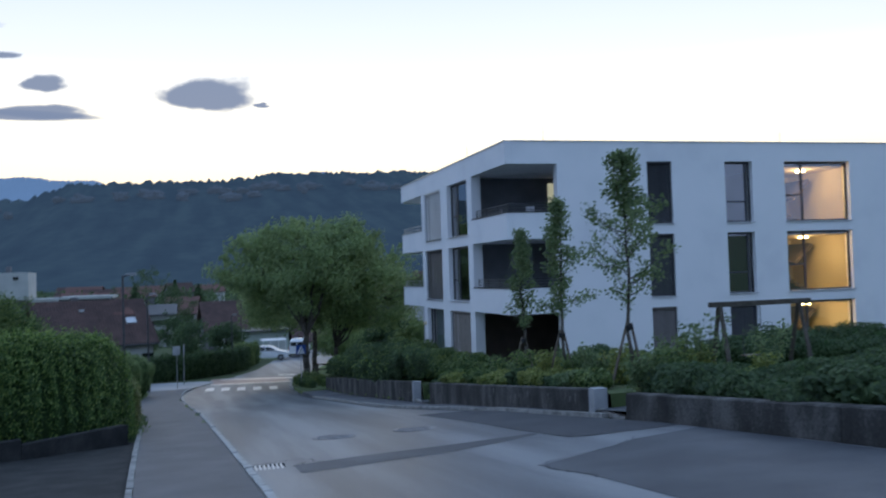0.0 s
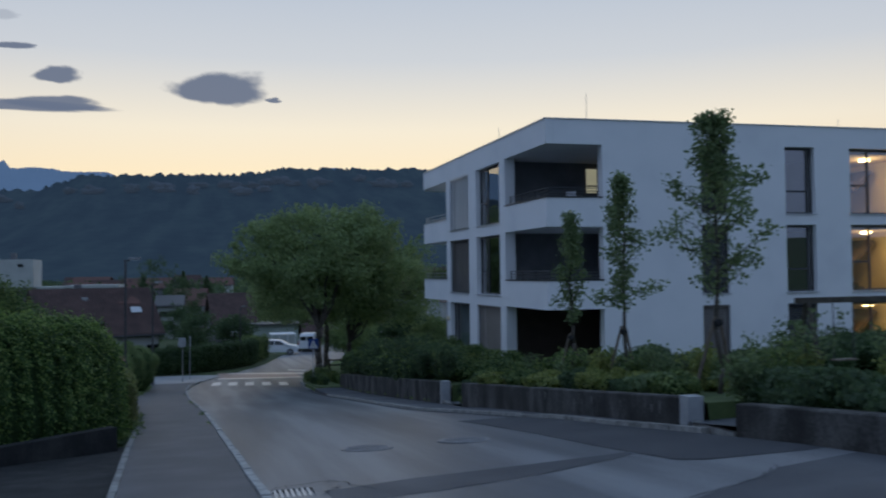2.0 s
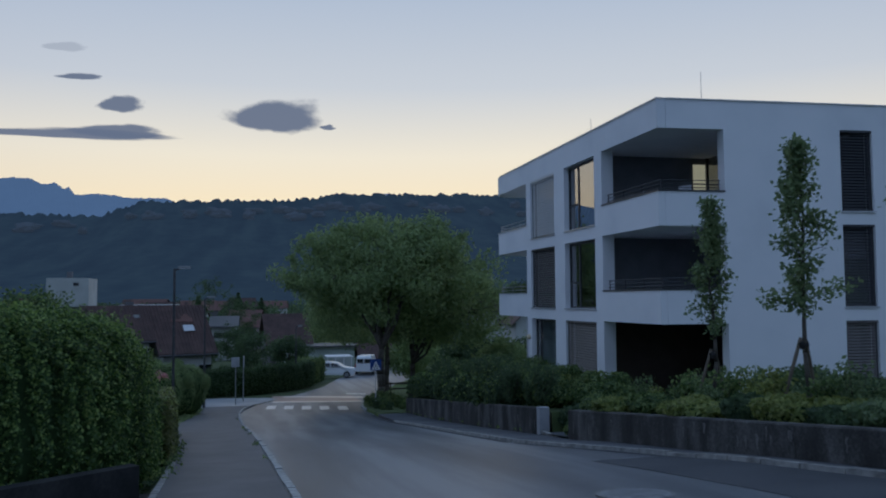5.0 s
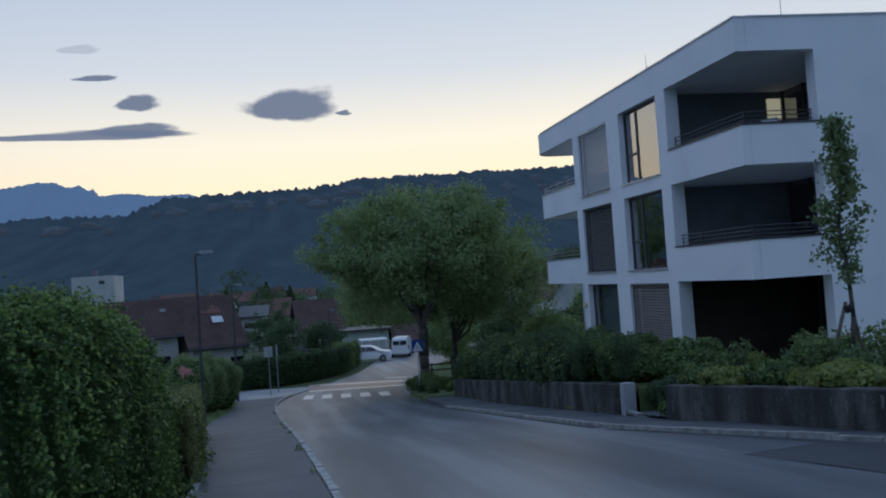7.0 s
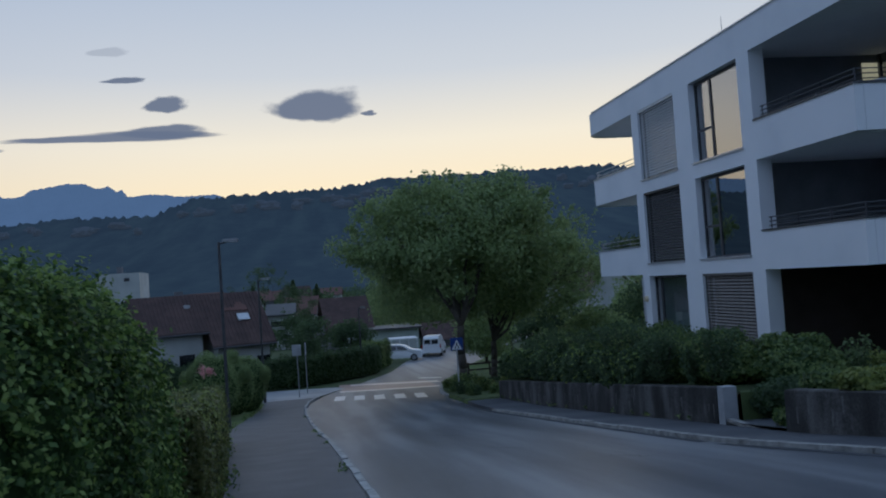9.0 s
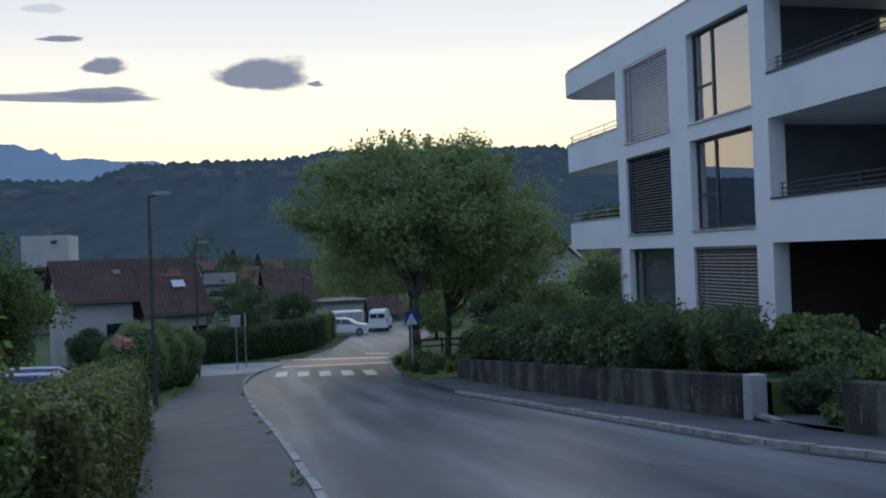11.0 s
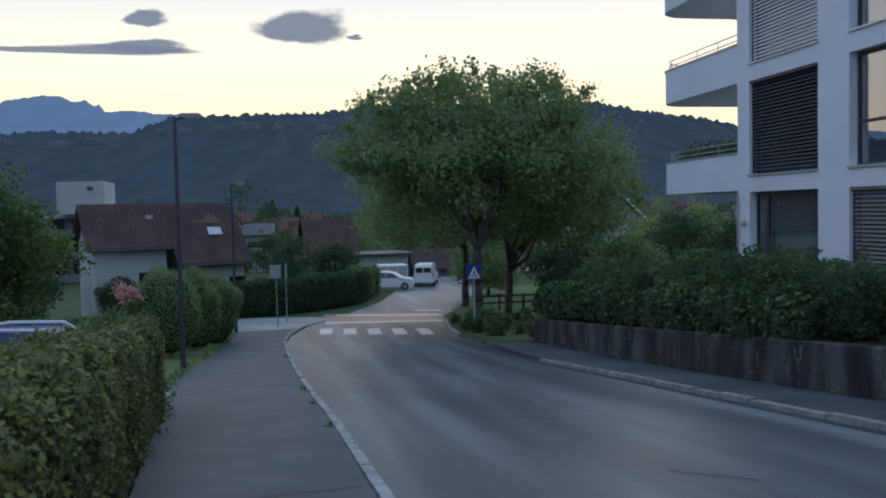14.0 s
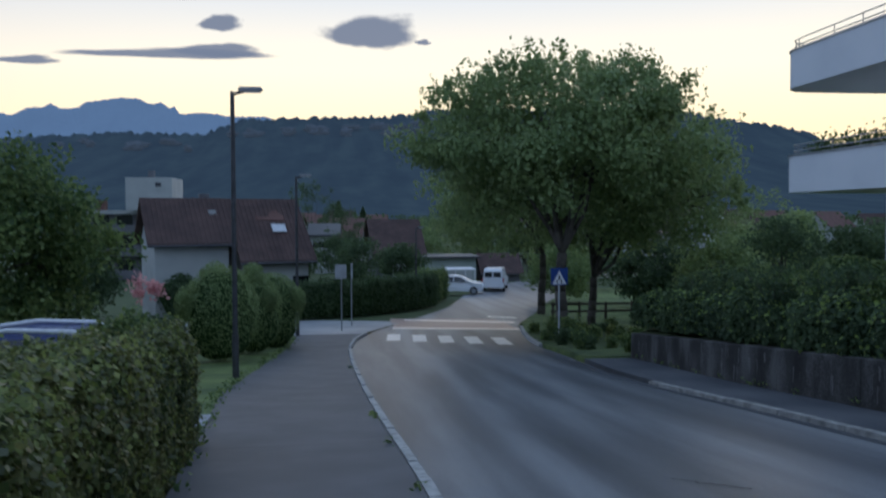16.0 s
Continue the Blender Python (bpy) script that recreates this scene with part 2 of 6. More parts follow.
# ---- mesh helpers ----


def link_mesh(name, bm, mat, parent=None, smooth=False):
    me = bpy.data.meshes.new(name)
    bm.to_mesh(me)
    bm.free()
    me.materials.append(M[mat])
    if smooth:
        for p in me.polygons:
            p.use_smooth = True
    ob = new(name, me)
    if parent:
        ob.parent = parent
    return ob


def part(name, bm, mat, parent, label="", smooth=False):
    return tagged(link_mesh(name, bm, mat, parent, smooth), label)


def thing(name, label, category, x=0, y=0, z=0, turn=0, group=""):
    ob = new(name)
    ob.matrix_basis = pose(x, y, z, 0, 0, turn)
    ob.empty_display_size = 0.3
    return tagged(ob, label, category, group)


def box(bm, x0, y0, z0, x1, y1, z1, m=None):
    vs = [bm.verts.new(Vector(p) if m is None else m @ Vector(p)) for p in ((x0, y0, z0), (x1, y0, z0), (x1, y1, z0), (x0, y1, z0), (x0, y0, z1), (x1, y0, z1), (x1, y1, z1), (x0, y1, z1))]
    for f in ((0, 3, 2, 1), (4, 5, 6, 7), (0, 1, 5, 4), (1, 2, 6, 5), (2, 3, 7, 6), (3, 0, 4, 7)):
        bm.faces.new([vs[i] for i in f])
    return bm


def boxes(*rows, m=None):
    bm = bmesh.new()
    for r in rows:
        box(bm, *r, m=m)
    return bm


def tube(bm, a, b, r0, r1=None, n=8):
    a, b, r1 = Vector(a), Vector(b), r0 if r1 is None else r1
    q = (b - a).to_track_quat("Z", "Y")
    rings = [[bm.verts.new(c + q @ Vector((r * math.cos(2 * math.pi * i / n), r * math.sin(2 * math.pi * i / n), 0))) for i in range(n)] for c, r in ((a, r0), (b, r1))]
    for i in range(n):
        j = (i + 1) % n
        bm.faces.new((rings[0][i], rings[0][j], rings[1][j], rings[1][i]))
    bm.faces.new(rings[0][::-1])
    bm.faces.new(rings[1])
    return bm


def tubes(*rows, n=8):
    bm = bmesh.new()
    for r in rows:
        tube(bm, *r, n=n)
    return bm


def prism(bm, outline, z0, z1):
    """An upright prism over an outline that runs against the clock."""
    lo = [bm.verts.new((x, y, z0)) for x, y in outline]
    hi = [bm.verts.new((x, y, z1)) for x, y in outline]
    bm.faces.new(lo[::-1])
    bm.faces.new(hi)
    for i in range(len(lo)):
        j = (i + 1) % len(lo)
        bm.faces.new((lo[i], lo[j], hi[j], hi[i]))
    return bm


def from_arrays(name, verts, faces, mat, parent=None, smooth=False):
    me = bpy.data.meshes.new(name)
    me.from_pydata(np.asarray(verts, float).tolist(), [], np.asarray(faces, int).tolist())
    me.materials.append(M[mat])
    if smooth:
        me.shade_smooth()
    ob = new(name, me)
    if parent:
        ob.parent = parent
    return ob


def leaves(name, pts, size, mat, parent, seed, normals=None, label=""):
    """Many small folded leaves at the points, one joined mesh."""
    rng = np.random.default_rng(seed)
    pts = np.asarray(pts, float)
    k = len(pts)
    u = rng.normal(size=(k, 3))
    if normals is not None:
        nn = np.asarray(normals, float) + 0.55 * rng.normal(size=(k, 3))
        nn /= np.linalg.norm(nn, axis=1)[:, None]
        u -= (u * nn).sum(1)[:, None] * nn
    else:
        nn = None
    u /= np.linalg.norm(u, axis=1)[:, None]
    w = np.cross(u, nn if nn is not None else rng.normal(size=(k, 3)))
    w /= np.linalg.norm(w, axis=1)[:, None] + 1e-9
    s = size * rng.uniform(0.6, 1.35, (k, 1))
    v = np.stack([pts - u * s * 0.5, pts + w * s * 0.32, pts + u * s * 0.5, pts - w * s * 0.32], 1).reshape(-1, 3)
    f = np.arange(4 * k).reshape(-1, 4)
    ob = from_arrays(name, v, f, mat, parent)
    if parent is not None:
        tagged(ob, label)
    return ob


def interp(y, table):
    return float(np.interp(y, [r[0] for r in table], [r[1] for r in table]))


# ---- lie of the land ----
FALL = [(-60, 6.0), (-20, 2.2), (0.4, 0.25), (16.1, -1.28), (24.3, -2.05), (39.9, -3.85), (51.4, -4.95), (60, -5.45), (75, -6.1), (90, -6.6), (130, -7.2), (4000, -7.2)]
DIP = [(18.5, 0.0), (23, 0.13), (26, 0.23), (33, 0.19), (41, 0.10), (48, 0.0)]
LEFT_KERB = [(-40, 2.7), (0, 1.75), (12.5, 1.36), (16.3, 1.23), (24, 0.95), (31, 0.74), (34.8, 0.54), (40, 0.33), (46, 0.11), (52, 0.0), (55, 0.16), (59.3, 0.85), (64, 2.4), (68, 3.8), (75, 6.0), (87, 8.6), (100, 14.0), (120, 26)]
RIGHT_KERB = [(-40, 8.1), (7, 7.78), (13.0, 7.75), (14.0, 7.72), (17, 7.56), (19.5, 7.48), (21.5, 7.22), (23, 6.88), (25, 6.56), (28, 6.47), (32, 6.38), (36, 6.27), (40, 6.12), (43, 6.0), (49.5, 6.3), (54, 6.45), (57.3, 6.9), (61.7, 7.6), (68.4, 9.9), (75.5, 12.0), (90, 17.5), (100, 21.5), (120, 34)]
LEFT_EDGE = [(-40, 1.2), (0, 0.5), (13, -0.17), (17.5, -0.38), (22, -0.55), (26, -0.85), (33.5, -1.65), (39.5, -2.3), (46, -2.2), (55, -2.1), (58, -2.2)]


def lift(x, y):
    """Height of the road, which rises to its right in the upper part and falls to its right in the bend."""
    bank = 0.05 * min(max(x - 4.5, 0), 8) * min(max((20 - y) / 8, 0), 1)
    return interp(y, FALL) + bank - interp(y, DIP) * min(max((x - 2.5) / 5.4, 0), 1)


def strip(name, left, right, ys, mat, up=0.0, cols=4, parent=None, thick=0.0):
    """A sheet between two lines along y."""
    v, f = [], []
    for y in ys:
        a, b = left(y), right(y)
        for i in range(cols + 1):
            x = a + (b - a) * i / cols
            v.append((x, y, lift(x, y) + up))
    for r in range(len(ys) - 1):
        for c in range(cols):
            i = r * (cols + 1) + c
            f.append((i, i + 1, i + cols + 2, i + cols + 1))
    if thick:
        n = len(v)
        v += [(x, y, z - thick) for x, y, z in v]
        k = cols + 1
        for r in range(len(ys) - 1):
            for c in (0, cols):
                i = r * k + c
                q = (i, i + k, i + k + n, i + n)
                f.append(q if c == 0 else q[::-1])
        for base in (0, (len(ys) - 1) * k):
            for c in range(cols):
                i = base + c
                f.append((i, i + n, i + n + 1, i + 1) if base else (i, i + 1, i + n + 1, i + n))
    return from_arrays(name, v, f, mat, parent)


def span(a, b, step):
    return [a + (b - a) * i / max(1, round((b - a) / step)) for i in range(max(1, round((b - a) / step)) + 1)]

WALL_FOOT = [(-40, 8.0), (7, 7.8), (13.5, 7.89), (20, 7.9), (26.5, 8.01), (28.6, 8.05), (38, 7.85), (46, 7.6), (60, 7.6)]
WALL_TOP = [(-40, 4.3), (4, 0.5), (13.5, -0.45), (14.6, -0.52), (26.5, -1.78), (28.6, -2.0), (45.9, -3.7), (60, -5.0)]

PLANTERS = []

# ---- ground, road, pavements ----


def kerb_l(y):
    return interp(y, LEFT_KERB)


def kerb_r(y):
    return interp(y, RIGHT_KERB)


def edge_l(y):
    return interp(y, LEFT_EDGE)


def foot(y):
    return interp(y, WALL_FOOT)


gx = [-4000, -1500, -600, -250, -120, -60, -40, -30, -22, -16, -12, -8, -5, -2, 0, 2, 4.5, 7, 9, 12, 16, 20, 26, 34, 50, 80, 150, 400, 1000, 2000, 4000]
gy = [-900, -200, -60, -40, -30, -20, -10, 0.4, 8, 16.1, 20, 24.3, 26, 32, 39.9, 46, 51.4, 60, 67, 75, 90, 110, 130, 200, 350, 600, 1000, 2000, 3200, 4700]
gv = [(x, y, lift(x, y) - 0.12) for y in gy for x in gx]
gf = [(r * len(gx) + c, r * len(gx) + c + 1, (r + 1) * len(gx) + c + 1, (r + 1) * len(gx) + c) for r in range(len(gy) - 1) for c in range(len(gx) - 1)]
tagged(from_arrays("ground", gv, gf, "field"), "dim green meadow ground falling away to the valley", "ground", kind="structure")

road = tagged(strip("road", kerb_l, kerb_r, span(-38, 118, 1.5), "asphalt", 0.0, 8), "worn grey asphalt road winding downhill", "road", kind="structure")
side_road = from_arrays("side_road", [(-40, 60.0, lift(0, 60) - 0.02), (0.3, 58.2, lift(0, 58.2) + 0.003), (2.6, 64.6, lift(0, 64.6) + 0.003), (-1.5, 66.0, lift(0, 66) + 0.003), (-40, 66.5, lift(0, 66) - 0.02)], [(0, 1, 2, 3, 4)], "asphalt_pale")
tagged(side_road, "pale asphalt side road joining by the hedge", "road", kind="structure")
tagged(strip("pavement_left", edge_l, lambda y: kerb_l(y) - 0.112, span(-38, 57.5, 1.0), "path", 0.09, 3, thick=0.2), "grey asphalt pavement with patched seams", "pavement", kind="structure")
tagged(strip("pavement_right", lambda y: kerb_r(y) + 0.16, lambda y: foot(y) + 0.02, span(14.2, 46, 1.0), "path_dark", 0.062, 3, thick=0.2), "narrow asphalt pavement along the garden wall", "pavement", kind="structure")
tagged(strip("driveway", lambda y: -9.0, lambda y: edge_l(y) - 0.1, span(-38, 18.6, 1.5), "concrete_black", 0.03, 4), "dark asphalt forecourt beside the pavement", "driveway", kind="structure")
tagged(strip("car_port_yard", lambda y: -12.0, lambda y: edge_l(y) - 1.6, span(30, 43, 1.5), "asphalt_dark", -0.02, 4), "dark asphalt yard behind the clipped hedge", "driveway", kind="structure")
tagged(strip("verge", lambda y: -6.0, edge_l, span(33.8, 57, 1.0), "grass", 0.06, 3, thick=0.2), "rough grass verge round the street lamp", "grass", kind="structure")
tagged(strip("verge_right", lambda y: kerb_r(y) + 0.16, lambda y: 22.0 + 0.1 * (y - 46), span(46, 92, 2.0), "grass", 0.08, 6, thick=0.2), "mown lawn under the roadside trees", "grass", kind="structure")


GAPS = ((13.48, 14.5), (26.56, 28.52))


def lawn(x, y):
    if any(a < y < b for a, b in GAPS) and x < 11.0:
        return lift(8, y) + 0.06
    t = interp(y, WALL_TOP) - 0.10
    if y > 27:
        k = min(max((x - foot(y)) / (12.2 - foot(y)), 0), 1) * min((y - 27) / 3, 1)
        t = t * (1 - k) + k * -2.42
    return t


lv, lf, ly = [], [], sorted(span(-38, 46.2, 1.5) + [13.46, 13.5, 14.48, 14.52, 26.54, 26.58, 28.5, 28.54])
lx = [0.0, 0.25, 0.5, 0.75, 1.0, 3.0, 6.0]
for y in ly:
    for i, s in enumerate(lx):
        a = foot(y) + 0.3
        x = a + (12.3 - a) * s
        lv.append((x, y, lawn(x, y)))
for r in range(len(ly) - 1):
    for c in range(len(lx) - 1):
        i = r * len(lx) + c
        lf.append((i, i + 1, i + len(lx) + 1, i + len(lx)))
tagged(from_arrays("garden", lv, lf, "grass_rough"), "garden lawn and beds above the retaining wall", "garden", kind="structure")


def kerb(name, line, ys, width, up, label, jitter=0.012, mat="granite"):
    """A row of kerb stones, each one a piece."""
    rng = random.Random(name)
    whole = thing(name, label, "kerb")
    whole["kind"] = "structure"
    for a, b in zip(ys[:-1], ys[1:]):
        x0, x1 = line(a), line(b)
        if x1 - x0 > 1.2 * (b - a) * 2:
            continue
        bm = bmesh.new()
        g, dz = 0.012, rng.uniform(-jitter, jitter)
        h = up
        vs = []
        for y, x in ((a + g, x0), (b - g, x1)):
            for dx in (0, width):
                for top in (0, 1):
                    z = lift(x, y) - 0.15 if not top else lift(x, y) + h + dz
                    vs.append(bm.verts.new((x + dx + (0.015 if top and dx == 0 else 0) + rng.uniform(-0.006, 0.006), y, z)))
        for q in ((0, 2, 3, 1), (4, 5, 7, 6), (0, 1, 5, 4), (2, 6, 7, 3), (1, 3, 7, 5)):
            bm.faces.new([vs[i] for i in q])
        part("kerb_stone", bm, mat, whole)
    return whole


kerb("kerb_left", lambda y: kerb_l(y) - 0.11, span(3, 58, 0.74), 0.11, 0.10, "worn granite kerb stones along the pavement")
kerb("kerb_right", lambda y: kerb_r(y), span(14, 40.6, 0.8), 0.15, 0.07, "granite kerb stones along the wall side pavement", mat="granite_dark")
kerb("kerb_verge", lambda y: kerb_r(y), span(52, 60, 0.8), 0.16, 0.10, "pale kerb stones at the crossing")
kerb("edging_strip", lambda y: edge_l(y) - 0.1, span(6, 22, 0.98), 0.098, 0.10, "flat worn stone edging between pavement and forecourt", 0.004, "granite_dark")

tagged(strip("gutter_right", lambda y: kerb_r(y) - 0.20, lambda y: kerb_r(y) - 0.008, span(14.2, 46, 1.0), "asphalt_dark", 0.0045, 2), "dark asphalt gutter along the kerb", "gutter", kind="structure")
tagged(strip("planted_bed", lambda y: kerb_r(y) + 0.2, lambda y: 13.0, span(46.2, 57.4, 0.8), "grass_rough", 0.105, 5), "rough dark grass under the roadside trees", "ground", kind="structure")

# ---- road markings, covers ----
crossing = thing("crosswalk", "white painted crosswalk bars on the road", "crosswalk")
crossing["kind"] = "structure"
for i in range(5):
    x0, y0 = 1.30 + 0.96 * i, 55.1 - 0.60 * i
    v = [(x0 + dx + 0.06 * dy, y0 + dy - 0.12 * dx, 0) for dx, dy in ((0, 0), (0.52, 0), (0.52, 2.9), (0, 2.9))]
    part("bar", (lambda bm, q: (bm.faces.new([bm.verts.new((x, y, lift(x, y) + 0.006)) for x, y, _ in q]), bm)[1])(bmesh.new(), v), "paint_white", crossing)


def band(name, a, b, w, mat, label):
    """A flat band across the road from a to b."""
    n, v, f = 8, [], []
    for i in range(n + 1):
        x, y = a[0] + (b[0] - a[0]) * i / n, a[1] + (b[1] - a[1]) * i / n
        v += [(x, y, lift(x, y) + 0.007), (x, y + w, lift(x, y + w) + 0.007)]
    f = [(2 * i, 2 * i + 2, 2 * i + 3, 2 * i + 1) for i in range(n)]
    return tagged(from_arrays(name, v, f, mat), label, "road marking", kind="structure")


band("red_band", (1.9, 61.4), (7.2, 59.6), 5.0, "paint_red", "reddish road surface between the pale bands")
for a, b, w in (((1.8, 60.6), (7.3, 58.9), 0.9), ((2.6, 64.9), (7.7, 62.3), 1.1)):
    o = band("pale_band", a, b, w, "paint_pale", "pale band across the road")
    o.location.z = 0.004
band("white_block", (7.0, 66.2), (8.3, 65.2), 0.8, "paint_white", "short white painted block by the kerb").location.z = 0.008


def cover(x, y, r, label):
    """A round manhole: an iron frame and a ribbed lid, set in the slope of the road."""
    ob = thing("manhole_cover", label, "manhole cover", x, y, lift(x, y) + 0.004)
    ob.matrix_basis = ob.matrix_basis @ pose(0, 0, 0, -5.5, 0, 0)
    ring, lid = bmesh.new(), bmesh.new()
    n = 32
    for rr, bm, z0, z1 in ((r, ring, -0.03, 0.008), (r * 0.86, lid, -0.02, 0.012)):
        prism(bm, [(rr * math.cos(2 * math.pi * i / n), rr * math.sin(2 * math.pi * i / n)) for i in range(n)], z0, z1)
    part("frame", ring, "iron", ob)
    cap = part("lid", lid, "concrete_new", ob)
    for k in range(-3, 4):
        w = math.sqrt(max(0, (r * 0.8) ** 2 - (k * 0.1) ** 2))
        part("rib", boxes((-w, k * 0.1 - 0.02, 0.0125, w, k * 0.1 + 0.02, 0.017)), "iron", cap)
    return ob


cover(3.19, 16.2, 0.41, "round iron and concrete manhole cover in the road")
cover(4.82, 16.3, 0.44, "round iron and concrete manhole cover beside another")
drain = thing("storm_drain", "iron storm drain grate beside the kerb", "drain", 1.66, 12.45, lift(1.66, 12.45) + 0.004)
part("frame", boxes((-0.26, -0.22, -0.03, 0.26, -0.18, 0.012), (-0.26, 0.18, -0.03, 0.26, 0.22, 0.012), (-0.26, -0.18, -0.03, -0.22, 0.18, 0.012), (0.22, -0.18, -0.03, 0.26, 0.18, 0.012)), "iron", drain)
for k in range(7):
    part("bar", boxes((-0.205 + 0.06 * k, -0.18, -0.02, -0.175 + 0.06 * k, 0.18, 0.01)), "sill", drain)
PATCH = [(11.5, 7.6), (11.8, 6.35), (12.1, 6.1), (14.0, 6.0), (16.0, 6.04), (18.5, 5.92), (20.0, 5.85), (20.3, 7.1)]
tagged(strip("road_patch", lambda y: interp(y, PATCH), lambda y: min(kerb_r(y) - 0.01, foot(y) - 0.03), span(11.5, 20.3, 0.1), "asphalt_dark", 0.005, 3), "dark repaired asphalt along the garden wall", "road patch", kind="structure")
TRENCH = [(2.0, 11.55, 12.45), (3.1, 11.85, 12.85), (4.4, 12.3, 13.1), (5.6, 12.7, 13.1), (6.0, 12.9, 13.1)]
tv = [(x, y, lift(x, y) + 0.004) for x, a, b in TRENCH for y in (a, b)]
tagged(from_arrays("road_patch", tv, [(2 * i, 2 * i + 2, 2 * i + 3, 2 * i + 1) for i in range(4)], "asphalt_mid"), "slightly darker filled trench across the road", "road patch", kind="structure")
tv = [(x, y, lift(x, y) + 0.004) for x, y in ((4.75, 9.95), (4.9, 8.7), (4.9, 2.0), (7.7, 2.0), (7.75, 11.0), (6.6, 10.85), (6.0, 10.5))]
tagged(from_arrays("road_patch", tv, [tuple(range(7))], "asphalt_mid"), "worn asphalt patch with cracked edges before the wall", "road patch", kind="structure")


def seam(pts, w, up, label, mat="asphalt_dark"):
    """A narrow tarred seam or crack along points on the ground."""
    v, f = [], []
    for i, (x, y) in enumerate(pts):
        a, c = pts[max(0, i - 1)], pts[min(len(pts) - 1, i + 1)]
        d = Vector((c[0] - a[0], c[1] - a[1])).normalized()
        for s in (-1, 1):
            px, py = x - d.y * w * s / 2, y + d.x * w * s / 2
            v.append((px, py, lift(px, py) + up))
    f = [(2 * i, 2 * i + 1, 2 * i + 3, 2 * i + 2) for i in range(len(pts) - 1)]
    return tagged(from_arrays("asphalt_seam", v, f, mat), label, "seam", kind="structure")


def wander(a, b, n, amp, seed):
    rg = random.Random(seed)
    return [(a[0] + (b[0] - a[0]) * i / n + rg.uniform(-amp, amp), a[1] + (b[1] - a[1]) * i / n + rg.uniform(-amp, amp)) for i in range(n + 1)]


for i, (a, b, w) in enumerate((((3.2, 27.6), (3.7, 27.1), 0.05), ((2.9, 31.2), (3.4, 30.8), 0.05), ((4.4, 25.0), (4.8, 24.5), 0.05), ((1.5, 12.95), (2.2, 13.2), 0.06), ((2.2, 13.2), (2.5, 12.3), 0.05), ((2.2, 12.7), (1.95, 12.3), 0.05), ((4.75, 10.0), (6.0, 10.5), 0.05), ((4.75, 10.0), (4.9, 8.7), 0.07), ((5.9, 10.4), (6.7, 10.95), 0.04))):
    seam(wander(a, b, 12, 0.05, i), w * 0.4, 0.0075, "dark crack in the worn road surface")
for i, y in enumerate((15.3, 21.4, 27.2, 29.9, 33.0, 38.5)):
    seam(wander((edge_l(y) + 0.02, y), (kerb_l(y) - 0.18, y + 0.25), 10, 0.02, 20 + i), 0.016, 0.095, "tarred seam across the pavement")

# ---- retaining walls ----


def garden_wall(name, y0, y1, label, seg=2.6, ends=()):
    whole = thing(name, label, "garden wall")
    whole["kind"] = "structure"
    ys = span(y0, y1, seg)
    for a, b in zip(ys[:-1], ys[1:]):
        bm = bmesh.new()
        vs = []
        for y in (a + 0.006, b - 0.006):
            for dx in (0, 0.28):
                for z in (lift(8, y) - 0.3, interp(y, WALL_TOP)):
                    vs.append(bm.verts.new((foot(y) + dx, y, z)))
        for q in ((0, 1, 5, 4), (2, 6, 7, 3), (1, 3, 7, 5), (0, 2, 3, 1), (4, 5, 7, 6)):
            bm.faces.new([vs[i] for i in q])
        bmesh.ops.bevel(bm, geom=[e for e in bm.edges if all(v.co.z > lift(8, v.co.y) + 0.05 for v in e.verts)], offset=0.02, segments=1, affect="EDGES")
        part("wall_block", bm, "concrete", whole)
    for y in ends:
        t = interp(y, WALL_TOP) + 0.03
        part("end_post", boxes((foot(y) - 0.015, y - 0.12, lift(8, y) - 0.3, foot(y) + 0.26, y + 0.12, t - 0.015)), "concrete_new", whole, "pale concrete end post")
    return whole


def streaks(y0, y1, n, seed):
    """Pale lime runs down the face of the wall."""
    rg = random.Random(seed)
    for _ in range(n):
        y = rg.uniform(y0, y1)
        t, h = interp(y, WALL_TOP), interp(y, WALL_TOP) - lift(8, y)
        a, l, w = t - rg.uniform(0.05, 0.55) * h, rg.uniform(0.2, 0.42) * h, rg.uniform(0.008, 0.04)
        bm = bmesh.new()
        n_ = 5
        row = [(foot(y) - 0.004, y + rg.uniform(-0.012, 0.012), a - l * k / n_, w * (1 - 0.6 * k / n_)) for k in range(n_ + 1)]
        vs = [[bm.verts.new((x, yy + s * ww, z)) for s in (-1, 1)] for x, yy, z, ww in row]
        for p, q in zip(vs[:-1], vs[1:]):
            bm.faces.new((p[0], p[1], q[1], q[0]))
        tagged(link_mesh("lime_run", bm, "lime"), "pale lime streak on the concrete wall", "stain", kind="structure")


garden_wall("garden_wall_upper", -20, 13.4, "mossy concrete garden wall with a crack")
garden_wall("garden_wall_middle", 14.85, 26.5, "stained concrete garden wall along the pavement", ends=(14.68,))
garden_wall("garden_wall_lower", 28.9, 46.0, "streaked concrete retaining wall under the hedge", ends=(28.72,))

# paths into the garden through the gaps of the wall
for y0, y1 in GAPS:
    tagged(strip("garden_path", lambda y: foot(y) - 0.02, lambda y: 11.2, [y0 - 0.1, (y0 + y1) / 2, y1 + 0.1], "path", 0.12, 4), "asphalt path through the garden wall", "path", kind="structure")
    edge_ = thing("path_edging", "pale stone edging across the path", "edging")
    edge_["kind"] = "structure"
    part("edging_stone", boxes((foot(y0) + 0.02, y0, lift(8, y0) - 0.1, foot(y0) + 0.14, y1, lift(8, (y0 + y1) / 2) + 0.075)), "granite_dark", edge_)

streaks(29.0, 45.5, 62, 3)
